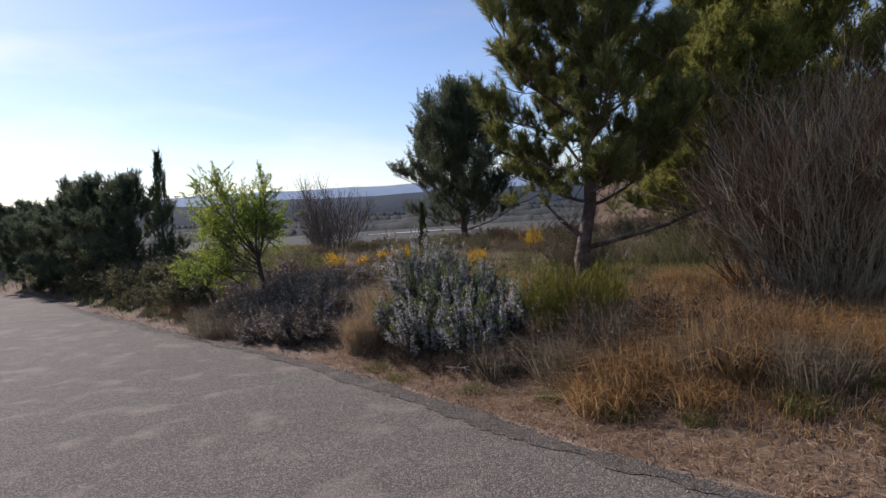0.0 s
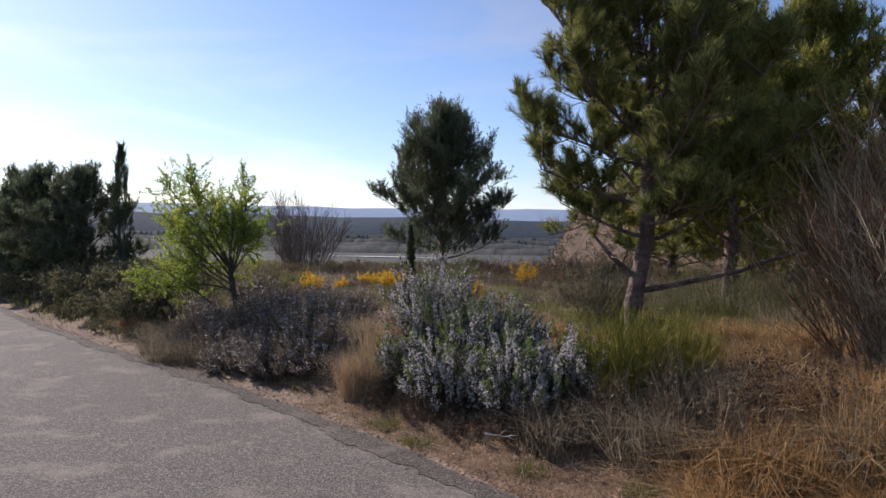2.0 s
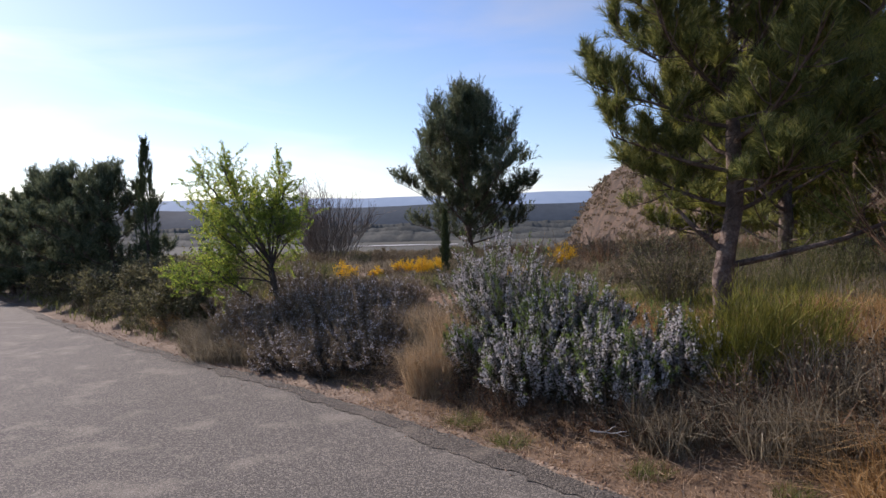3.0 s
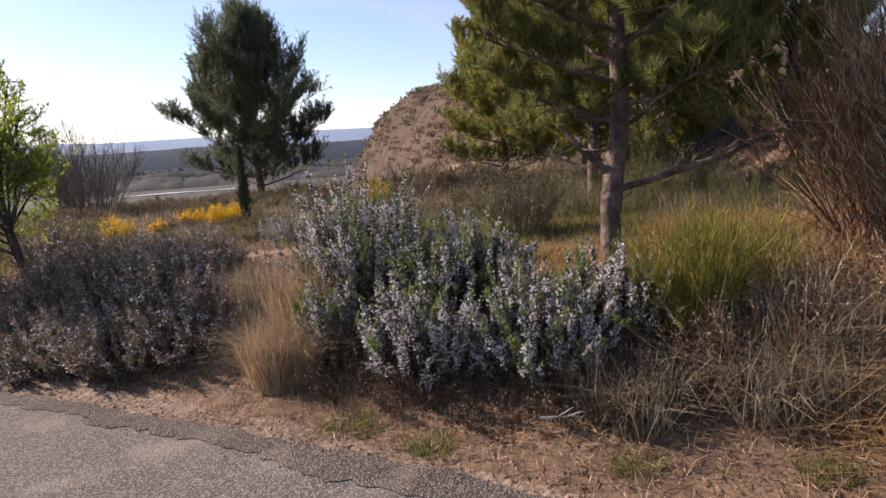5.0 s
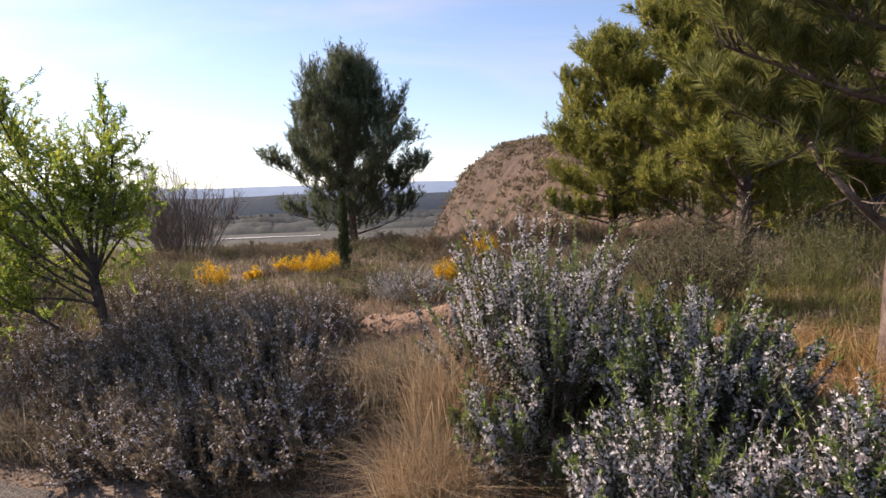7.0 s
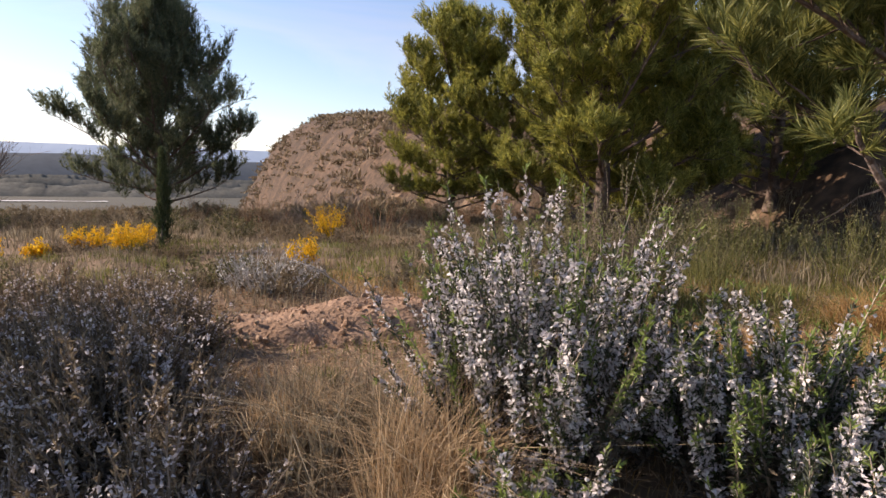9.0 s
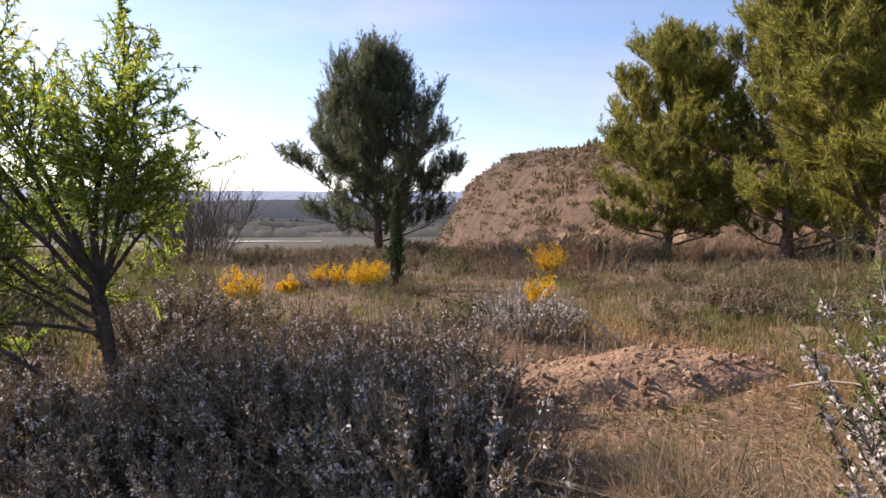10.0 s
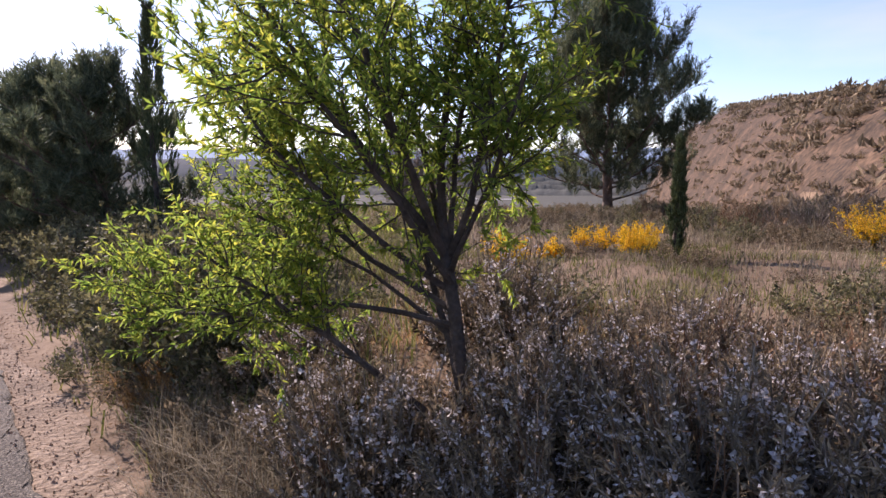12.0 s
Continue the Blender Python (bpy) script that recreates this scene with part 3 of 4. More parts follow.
def rosemary(name, loc, seed, radius, height, stems, label, leaf=ROS_LEAF, bloom=1.0, group="", upright=0.75, leafy=112, big=1.3):
    """Upright, crowded flowering stems from one woody base."""
    rng = np.random.RandomState(seed)
    bush = thing(name, loc, label, "rosemary bush", group)
    wood, fol, flo, tips, inner = Geo(), Geo(), Geo(), Geo(), Geo()
    for i in range(stems):
        r, a = math.sqrt(rng.uniform(0, 1)), rng.uniform(0, 2 * np.pi)
        foot = np.array([math.cos(a), math.sin(a), 0]) * r * radius * 0.55
        foot[2] = -0.05
        d = unit(np.array([math.cos(a) * r * (1 - upright) * 2.0, math.sin(a) * r * (1 - upright) * 2.0, 1.0]) + rng.normal(0, 0.10, 3))
        ln = height * (1 - 0.42 * r * r) * rng.uniform(0.72, 1.08)
        pts = curve_pts(foot, d, ln, 6, rng, 0.09, 0.12)
        tubes(wood, pts[:-1:2], pts[2::2], np.linspace(0.008, 0.003, 3), np.linspace(0.007, 0.002, 3), 3)
        side = [(pts, 0.30)]
        share = rng.choice([0.06, 0.5, 1.0, 1.2])
        for _ in range(2):
            k0 = rng.randint(1, 4)
            sp = curve_pts(pts[k0], unit(unit(pts[k0 + 1] - pts[k0]) + rng.normal(0, 0.22, 3) + np.array([0, 0, 0.2])), ln * rng.uniform(0.28, 0.45), 6, rng, 0.07, 0.3)
            tubes(wood, sp[:-1:2], sp[2::2], 0.0035, 0.0025, 3)
            side.append((sp, 0.08))
        # Inner leaves: withered, and kept dark to paint the shade low in the bush.
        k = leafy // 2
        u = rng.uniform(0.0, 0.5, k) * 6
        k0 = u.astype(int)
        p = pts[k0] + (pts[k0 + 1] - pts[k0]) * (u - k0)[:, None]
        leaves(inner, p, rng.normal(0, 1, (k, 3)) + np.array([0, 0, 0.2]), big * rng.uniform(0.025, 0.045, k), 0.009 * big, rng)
        for line, start in side:
            k = int(leafy * (1 if start > 0.2 else 0.6))
            u = rng.uniform(start, 1, k) * 6 * 0.999
            k0 = u.astype(int)
            p = line[k0] + (line[k0 + 1] - line[k0]) * (u - k0)[:, None]
            ax = unit(line[k0 + 1] - line[k0])
            dd = unit(ax * rng.uniform(0.5, 1.2, (k, 1)) + rng.normal(0, 0.55, (k, 3)))
            fresh = (u > 3.6) if share < 0.1 else (u > 5.75)
            if bloom > 0.5 and fresh.any():
                leaves(tips, p[fresh], dd[fresh], big * rng.uniform(0.018, 0.030, fresh.sum()), 0.006 * big, rng)
                p, dd, k = p[~fresh], dd[~fresh], int((~fresh).sum())
            leaves(fol, p, dd, big * rng.uniform(0.016, 0.030, k), 0.006 * big, rng)
            kf = int(62 * bloom * share * rng.uniform(0.6, 1.3) * (1 if start > 0.2 else 0.6))
            if kf:
                knots = rng.uniform(start + 0.12, 0.95, max(3, kf // 5))
                u = np.clip(rng.choice(knots, kf) + rng.normal(0, 0.012, kf), 0, 0.97) * 6 * 0.999
                k0 = u.astype(int)
                p = line[k0] + (line[k0 + 1] - line[k0]) * (u - k0)[:, None] + rng.normal(0, 0.008, (kf, 3))
                leaves(flo, p, rng.normal(0, 1, (kf, 3)) + np.array([0, 0, 0.3]), rng.uniform(0.012, 0.025, kf), rng.uniform(0.010, 0.018, kf), rng)
    part("dead_foliage", inner, ROS_DEAD, bush, "withered brown leaves, coloured dark for the bush's inner shade", kind="stuff")
    part("wood", wood, TWIG, bush, "woody grey stems", kind="stuff")
    part("foliage", fol, leaf, bush, "narrow dark green leaves", kind="stuff")
    if tips.v:
        part("fresh_growth", tips, ROS_TIP, bush, "fresh green shoot tips", kind="stuff")
    if flo.v:
        part("bloom", flo, ROS_FLOWER, bush, "pale lilac flowers", kind="stuff")
    return bush


def twiggy(name, loc, seed, radius, height, stems, material, label, category, tip=None, sub=5, tuft=0, r0=0.007, group="", spread=0.5, levels=2, far=0.0):
    """A shrub of many thin, forking, nearly leafless shoots; tuft: small leaves or blossoms a shoot; far: leaf size where coarser shoots will do."""
    rng = np.random.RandomState(seed)
    bush = thing(name, loc, label, category, group)
    main, q, b = Geo(), Geo(), Geo()
    for i in range(stems):
        r, a = math.sqrt(rng.uniform(0, 1)), rng.uniform(0, 2 * np.pi)
        foot = np.array([math.cos(a) * r * radius * 0.45, math.sin(a) * r * radius * 0.45, -0.06])
        d = unit(np.array([math.cos(a) * r * spread, math.sin(a) * r * spread, 1.0]) + rng.normal(0, 0.1, 3))
        ln = height * rng.uniform(0.65, 1.05) * (1 - 0.22 * r)
        pts = curve_pts(foot, d, ln, 6, rng, 0.08, 0.1)
        if far:
            tubes(main, pts[:-1:3], pts[3::3], (r0, r0 * 0.6), (r0 * 0.6, r0 * 0.25), 3)
        else:
            tubes(main, pts[:-1], pts[1:], np.linspace(r0, r0 * 0.35, 6), np.linspace(r0 * 0.9, r0 * 0.25, 6), 3)
        lines = [pts]
        for _ in range(sub):
            k0 = rng.randint(1, 6)
            sp = curve_pts(pts[k0], unit(d + rng.normal(0, 0.45, 3)), ln * rng.uniform(0.2, 0.45), 4, rng, 0.1, 0.35)
            if far:
                spikes(q, sp[:1], sp[-1:] - sp[:1], float(np.linalg.norm(sp[-1] - sp[0])), r0 * 0.9, rng)
            else:
                tubes(q, sp[:-1:2], sp[2::2], r0 * 0.4, r0 * 0.28, 3)
            lines.append(sp)
            if levels > 2:
                for _ in range(3):
                    s2 = curve_pts(sp[rng.randint(1, 4)], unit(d + rng.normal(0, 0.5, 3)), ln * rng.uniform(0.1, 0.22), 3, rng, 0.1, 0.35)
                    spikes(q, s2[:2], s2[1:3] - s2[:2] + (s2[3:] - s2[2:3]) * 0.5, ln * 0.09, r0 * 0.65, rng)
                    lines.append(s2)
        if tuft:
            for line in lines:
                m = len(line) - 1
                u = rng.uniform(0.3, 1, tuft) * m * 0.999
                k0 = u.astype(int)
                p = line[k0] + (line[k0 + 1] - line[k0]) * (u - k0)[:, None] + rng.normal(0, 0.012, (tuft, 3))
                leaves(b, p, rng.normal(0, 1, (tuft, 3)) + np.array([0, 0, 0.5]), (far or 1) * rng.uniform(0.015, 0.035, tuft), (far or 1) * rng.uniform(0.010, 0.022, tuft), rng)
    part("stem_work", main, material, bush, kind="stuff")
    part("shoot_work", q, material, bush, kind="stuff")
    if tuft:
        part("blossom" if tip is YELLOW else "foliage", b, tip, bush, kind="stuff")
    return bush


def tussock(name, loc, seed, radius, height, count, material, label, group="", lean=0.55, curl=0.5, width=0.006):
    """A clump of bent blades with a few longer dead stalks."""
    rng = np.random.RandomState(seed)
    ob = thing(name, loc, label, "grass tuft", group)
    r, a = np.sqrt(rng.uniform(0, 1, count)) * radius * 0.55, rng.uniform(0, 2 * np.pi, count)
    p = np.stack([np.cos(a) * r, np.sin(a) * r, np.full(count, -0.04)], 1)
    q = Geo()
    blades(q, p, height * rng.uniform(0.5, 1.1, count), width, rng, lean, curl)
    part("blade_mass", q, material, ob, kind="stuff")
    q = Geo()
    k = max(8, count // 30)
    blades(q, p[:k], height * rng.uniform(1.0, 1.35, k), width * 0.6, rng, lean * 0.7, curl * 0.5)
    part("dead_stalk_mass", q, STRAW_GREY, ob, kind="stuff")
    return ob


def almond(loc, seed):
    """A small almond tree: short forked trunk, spreading limbs and drooping leafy shoots."""
    rng = np.random.RandomState(seed)
    tree = thing("almond_tree", loc, "small almond tree in fresh yellow-green leaf beside the road", "almond tree")
    q = Geo()
    trunk = np.array([(0.0, 0, -0.1), (0.02, 0, 0.12), (0.05, 0.02, 0.35), (0.02, 0.03, 0.6), (-0.02, 0.02, 0.85)])
    limb(q, trunk, [0.050, 0.036, 0.031, 0.029, 0.026], 9, rng, 0.06)
    part("trunk", q, BARK_DARK, tree, "dark furrowed bark", True)
    mains = [((0.0, 0.0, 0.1), (-0.85, -0.12, 0.62), 1.15, 0.030), ((0.04, 0, 0.3), (-0.2, 0.3, 1.0), 1.2, 0.032), ((-0.02, 0.02, 0.85), (-0.75, 0.1, 0.75), 1.55, 0.034),
             ((-0.02, 0.02, 0.85), (0.05, 0.1, 1.0), 1.35, 0.034), ((-0.02, 0.02, 0.8), (0.42, 0.0, 1.0), 1.25, 0.026), ((0.02, 0.03, 0.6), (-0.95, 0.15, 0.55), 1.65, 0.022),
             ((0.02, 0.03, 0.7), (-0.5, -0.55, 0.6), 1.15, 0.026), ((-0.02, 0.02, 0.85), (-0.3, 0.6, 0.8), 1.3, 0.026), ((-0.02, 0.02, 0.82), (-0.4, -0.3, 1.0), 1.45, 0.03),
             ((0.0, 0.02, 0.75), (0.3, -0.5, 0.8), 0.95, 0.022), ((0.05, 0.02, 0.45), (-0.8, 0.5, 0.6), 1.25, 0.017), ((0.0, 0.02, 0.8), (0.35, 0.5, 0.8), 1.0, 0.022), ((-0.02, 0.02, 0.85), (-0.55, 0.25, 1.0), 1.35, 0.026), ((-0.02, 0.02, 0.7), (-0.9, -0.3, 0.55), 1.25, 0.024), ((0.0, 0.02, 0.84), (0.3, 0.15, 1.1), 1.2, 0.024), ((0.0, 0.02, 0.55), (-1.0, 0.05, 0.22), 1.45, 0.020)]
    for a, d, ln, r0 in mains:
        b = Geo()
        pts = curve_pts(a, unit(np.array(d)), ln * (0.9 if d[0] > 0.2 else 1.08), 8, rng, 0.09, 0.12)
        limb(b, pts, np.linspace(r0 * 0.62, 0.005, 9), 6, rng, 0.05)
        lines = []
        for _ in range(int(19 * ln)):
            k0 = rng.randint(3, 8)
            d2 = unit(pts[k0 + 1] - pts[k0] + rng.normal(0, 0.10, 3))
            s = curve_pts(pts[k0], unit(d2 + rng.normal(0, 0.65, 3) + np.array([0, 0, 0.25])), rng.uniform(0.2, 0.45), 5, rng, 0.16, 0.3)
            tubes(b, s[:-1], s[1:], np.linspace(0.0048, 0.0025, 5), np.linspace(0.0042, 0.002, 5), 3)
            lines.append(s)
            for _ in range(3):
                s2 = curve_pts(s[rng.randint(1, 6)], unit(rng.normal(0, 0.6, 3) + d2 + np.array([0, 0, 0.2])), rng.uniform(0.10, 0.28), 4, rng, 0.15, 0.15)
                tubes(b, s2[:-1:2], s2[2::2], 0.0022, 0.0016, 3)
                lines.append(s2)
        bough = part("limb", b, BARK_DARK, tree)
        fol = Geo()
        for line in lines:
            m = len(line) - 1
            k = rng.randint(26, 42)
            u = rng.uniform(0.15, 1, k) * m * 0.999
            k0 = u.astype(int)
            p = line[k0] + (line[k0 + 1] - line[k0]) * (u - k0)[:, None]
            ax = unit(line[k0 + 1] - line[k0])
            leaves(fol, p, unit(ax * 0.8 + rng.normal(0, 0.6, (k, 3)) + np.array([0, 0, -0.25])), rng.uniform(0.026, 0.048, k), rng.uniform(0.008, 0.013, k), rng)
        part("foliage", fol, ALMOND, bough, "narrow fresh leaves, green to yellow", kind="stuff")
    return tree


# near pine with a bare leaning trunk
pine("pine_tree", at(1.60, 8.47), 9, 5.1, 1.12, 1.88, 1000, 0.12, 56, 0.0070, "pine with a pale bent trunk and a long low bare limb", NEEDLE, 0.092, 0.25,
     low_limbs=((-0.25, 0.66, 2.3, 0.032, 0.42), (2.7, 0.76, 0.8, 0.034, 1.1)), taper=1.5, lobes=0.0, limbs_apart=True,
     bend=((0, 0, 0), (0.35, -0.04, 0), (0.75, 0.03, 0), (1.2, 0.14, 0.02), (5, 0.25, 0.1)), shoot=0.15, fan=6, upward=1.0, dead=6)
# pine standing free towards the valley
pine("pine_tree", at(0.40, 28.2), 8, 6.5, 0.35, 3.6, 1200, 0.16, 28, 0.020, "grey-green pine standing alone above the valley", NEEDLE_GREY, 0.15, 0.22, taper=1.4, shoot=0.42, fan=6, upward=0.95, lobes=0.12, dead=2)
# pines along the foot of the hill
pine("pine_tree", at(8.5, 24.2), 12, 6.4, 0.3, 3.2, 950, 0.17, 26, 0.024, "yellow-green pine at the foot of the hill, coloured as if sunlit", NEEDLE_LIT, 0.15, 0.3, "pines at the foot of the hill", shoot=0.34, fan=6, upward=0.7)
pine("pine_tree", at(5.85, 14.9), 14, 6.1, 0.45, 2.5, 950, 0.15, 30, 0.019, "yellow-green pine at the foot of the hill, coloured as if sunlit", NEEDLE_LIT, 0.15, 0.3, "pines at the foot of the hill", shoot=0.26, fan=6, upward=0.7)
far_pine = pine("pine_tree", at(9.6, 20.8), 16, 6.8, 0.3, 3.0, 950, 0.17, 26, 0.023, "yellow-green pine at the foot of the hill, coloured as if sunlit", NEEDLE_LIT, 0.15, 0.3, "pines at the foot of the hill", shoot=0.32, fan=6, upward=0.7)
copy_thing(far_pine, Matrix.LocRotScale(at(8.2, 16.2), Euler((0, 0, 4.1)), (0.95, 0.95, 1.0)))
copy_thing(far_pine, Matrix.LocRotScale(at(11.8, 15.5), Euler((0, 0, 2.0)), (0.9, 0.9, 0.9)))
# young pines beside the road
young = pine("pine_tree", at(-9.2, 18.6), 21, 2.85, 0.1, 1.45, 400, 0.13, 20, 0.018, "young dark pine in a row beside the road", NEEDLE_GREY, 0.07, 0.2, "row of young pines", taper=1.5, shoot=0.24, fan=5, upward=0.9)
for x, y, s, a in ((-10.9, 19.8, 1.12, 1.2), (-12.6, 21.4, 1.18, 2.9), (-14.6, 22.9, 1.05, 4.4), (-17.5, 25.5, 1.0, 0.4)):
    copy_thing(young, Matrix.LocRotScale(at(x, y), Euler((0, 0, a)), (s, s, s)))
cypress("cypress_tree", at(-7.73, 17.4), 31, 3.2, 0.33, "slim dark cypress beside the row of pines")
cypress("cypress_tree", at(-0.80, 17.2), 32, 1.42, 0.135, "small dark columnar cypress among dry grass", 500)
almond(at(-3.36, 11.55), 41)

# tall leafless brooms at the road bend
for i, (x, y, r, h, n) in enumerate(((3.6, 7.3, 1.05, 2.4, 170), (4.8, 6.8, 1.1, 2.5, 170), (5.9, 7.4, 1.0, 2.4, 90))):
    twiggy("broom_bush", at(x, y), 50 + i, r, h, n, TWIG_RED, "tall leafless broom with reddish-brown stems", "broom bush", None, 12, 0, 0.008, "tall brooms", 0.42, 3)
    twiggy("broom_bush", at(x - 0.05, y - 0.5), 60 + i, r * 0.75, h * 0.98, 100, TWIG_PALE, "pale broom shoots among brown stems, lightened to look sunlit", "broom bush", None, 15, 0, 0.0055, "tall brooms", 0.52, 3)

# rosemary
for i, (x, y, r, h, n, label) in enumerate((
        (-0.38, 8.95, 0.62, 1.22, 130, "tall rosemary bush covered in pale lilac flowers"), (0.15, 8.30, 0.60, 0.80, 110, "rosemary bush in lilac flower with fresh green tips"),
        (-0.34, 7.72, 0.46, 0.80, 80, "rosemary bush in lilac flower beside dry grass"), (0.22, 7.25, 0.50, 0.74, 85, "rosemary bush in lilac flower with fresh green tips"),
        (0.70, 7.22, 0.42, 0.70, 65, "rosemary bush in lilac flower beside green broom"), (-0.74, 8.45, 0.34, 0.62, 50, "low rosemary bush leaning over a straw tuft"))):
    rosemary("rosemary_bush", at(x, y), 70 + i, r, h, n, label, ROS_LEAF, 2.2, "flowering rosemary", 0.77)
dark = rosemary("rosemary_bush", at(-2.0, 10.3), 78, 0.54, 0.61, 100, "faded grey rosemary with a few pale flowers", ROS_DRY, 0.34, "low rosemary thicket", 0.6, 38, 1.4)
rs = np.random.RandomState(77)
for x, y in ((-1.78, 9.98), (-1.85, 10.5), (-2.65, 10.35), (-2.02, 10.75), (-2.45, 10.95), (-3.05, 10.85), (-2.05, 11.4), (-2.75, 11.5), (-3.65, 11.05), (-2.10, 9.80), (-2.42, 9.72), (-2.85, 9.98), (-3.9, 11.9), (-4.3, 12.6), (-3.2, 12.3), (-2.3, 12.1), (-3.35, 10.75), (-3.05, 11.25), (-3.6, 11.5), (-3.0, 11.65), (-1.6, 10.9), (-1.6, 11.5), (-1.78, 9.4), (-2.2, 9.5)):
    s = rs.uniform(0.8, 1.1)
    copy_thing(dark, Matrix.LocRotScale(at(x, y), Euler((0, 0, rs.uniform(0, 6.28))), (s, s, s * rs.uniform(0.85, 1.05))))
# dull shrubs under the young pines along the road
shrub = twiggy("roadside_shrub", at(-5.3, 13.2), 86, 0.75, 0.8, 46, TWIG, "dense dull green shrub at the road's edge", "shrub", OLIVE, 6, 8, 0.006, "roadside shrubs", 0.7, 2, 1.9)
kerb = along(EDGE, 0.2)
kerb_n = np.stack([np.gradient(kerb[:, 1]), -np.gradient(kerb[:, 0])], 1)
kerb_n = unit(kerb_n)
pick = np.where((kerb[:, 1] > 12.2) & (kerb[:, 1] < 24))[0]
for i in range(46):
    k = pick[int((i + rs.uniform(0, 1)) / 46 * len(pick))]
    x, y = kerb[k] + kerb_n[k] * rs.uniform(0.85, 2.4)
    s = rs.uniform(0.55, 1.25)
    copy_thing(shrub, Matrix.LocRotScale(at(x, y), Euler((0, 0, rs.uniform(0, 6.28))), (s, s, s * rs.uniform(0.7, 1.1))))

# green broom beside the near pine, and other shrubs
for i, (x, y, r, h, n) in enumerate(((1.0, 6.95, 0.40, 0.78, 90), (1.45, 7.0, 0.36, 0.70, 75))):
    twiggy("green_broom", at(x, y), 81 + i * 5, r, h, n, GREEN_TWIG, "upright yellow-green broom with dry stems at its foot", "broom bush", None, 11, 0, 0.005, "green brooms", 0.32, 3)
twiggy("olive_shrub", at(2.0, 10.9), 83, 0.55, 1.2, 60, TWIG, "dull olive-leaved shrub in dry grass", "shrub", OLIVE, 6, 16, 0.006, "", 0.6)
twiggy("white_shrub", at(-0.5, 12.6), 84, 0.5, 0.52, 42, WHITE_TWIG, "small bleached shrub with whitish twigs", "shrub", WHITE_TWIG, 5, 5, 0.006, "", 0.8)
for i, (x, y, r, h) in enumerate(((2.2, 18.3, 0.24, 0.78), (0.50, 14.65, 0.20, 0.46), (-2.94, 16.3, 0.28, 0.5), (-1.32, 17.3, 0.36, 0.45), (-1.8, 17.6, 0.34, 0.42), (-1.05, 17.9, 0.38, 0.45), (-2.4, 17.0, 0.18, 0.3))):
    twiggy("yellow_broom", at(x, y), 90 + i, r, h, 34, GREEN_TWIG, "small broom covered in bright yellow blossom", "broom bush", YELLOW, 5, 12, 0.005, "yellow brooms", 0.5)
twiggy("bare_tree", at(-4.8, 25.0), 101, 1.5, 2.9, 60, TWIG, "bare grey many-stemmed tree on the slope", "bare tree", None, 16, 0, 0.014, "", 0.55, 3)
twiggy("bare_shrub", at(2.6, 20.8), 102, 0.9, 1.0, 34, TWIG, "bare dark shrub before the hill", "shrub", None, 8, 0, 0.010, "", 0.9, 3)
twiggy("bare_shrub", at(4.2, 22.5), 103, 0.9, 1.1, 30, TWIG, "bare dark shrub before the hill", "shrub", None, 8, 0, 0.010, "", 0.9, 3)

# dry stalks at the foot of the brooms, and dead wood
tangle = twiggy("dead_brush", at(0.75, 6.62), 187, 0.42, 0.40, 70, TWIG_RED, "dark tangle of dead brown stems under the bushes", "dead plant", ROS_DEAD, 8, 3, 0.004, "dead brush", 1.1, 2, 0.8)
rs = np.random.RandomState(188)
for x, y in ((0.25, 6.85), (1.15, 6.4), (1.5, 6.3), (1.9, 6.35), (2.3, 6.3), (0.95, 6.85), (1.4, 6.7), (-0.15, 7.1), (-0.5, 7.55), (2.0, 6.75), (-0.75, 8.0), (0.55, 6.95), (2.7, 6.45)):
    s = rs.uniform(0.75, 1.15)
    copy_thing(tangle, Matrix.LocRotScale(at(x, y), Euler((0, 0, rs.uniform(0, 6.28))), (s, s, s * rs.uniform(0.8, 1.1))))
for i, (x, y, h, n) in enumerate(((0.95, 6.62, 0.62, 26), (1.35, 6.5, 0.60, 26), (0.45, 6.75, 0.42, 14), (1.8, 6.55, 0.55, 20))):
    twiggy("dry_stalks", at(x, y), 180 + i, 0.35, h, n, TWIG_PALE if i != 2 else TWIG, "tangle of dry bleached stalks at the thicket's edge", "dead plant", None, 3, 0, 0.004, "dry stalks", 1.1)


def dead_branch(loc, seed, length, r0, way, material, label):
    rng = np.random.RandomState(seed)
    ob = thing("dead_branch", loc, label, "branch")
    q = Geo()
    pts = curve_pts((0, 0, 0), unit(np.array(way)), length, 7, rng, 0.16)
    limb(q, pts, np.linspace(r0, r0 * 0.3, 8), 6, rng, 0.05)
    part("stick", q, material, ob, smooth=True)
    for k in (3, 5):
        q = Geo()
        sp = curve_pts(pts[k], unit(pts[k] - pts[k - 1] + rng.normal(0, 0.05, 3)), length * 0.4, 4, rng, 0.25)
        limb(q, sp, np.linspace(r0 * 0.6, r0 * 0.2, 5), 5)
        part("side_twig", q, material, ob, smooth=True)
    return ob


dead_branch((-0.10, 6.72, at(-0.10, 6.72)[2] + 0.16), 190, 0.24, 0.007, (0.8, -0.25, -0.42), WHITE_TWIG, "bleached forked twig under the rosemary")
dead_branch((0.15, 12.2, at(0.15, 12.2)[2]), 191, 0.6, 0.008, (-0.45, 0.1, 0.75), WHITE_TWIG, "pale dead stick leaning in the grass")
dead_branch((0.35, 10.7, at(0.35, 10.7)[2] + 0.02), 192, 0.8, 0.010, (0.3, -0.7, 0.16), TWIG, "grey dead branch lying beside the rubble")
dead_branch((3.1, 13.4, at(3.1, 13.4)[2] + 0.03), 193, 0.7, 0.010, (0.9, 0.2, 0.2), WHITE_TWIG, "pale dead branch lying in dry grass")

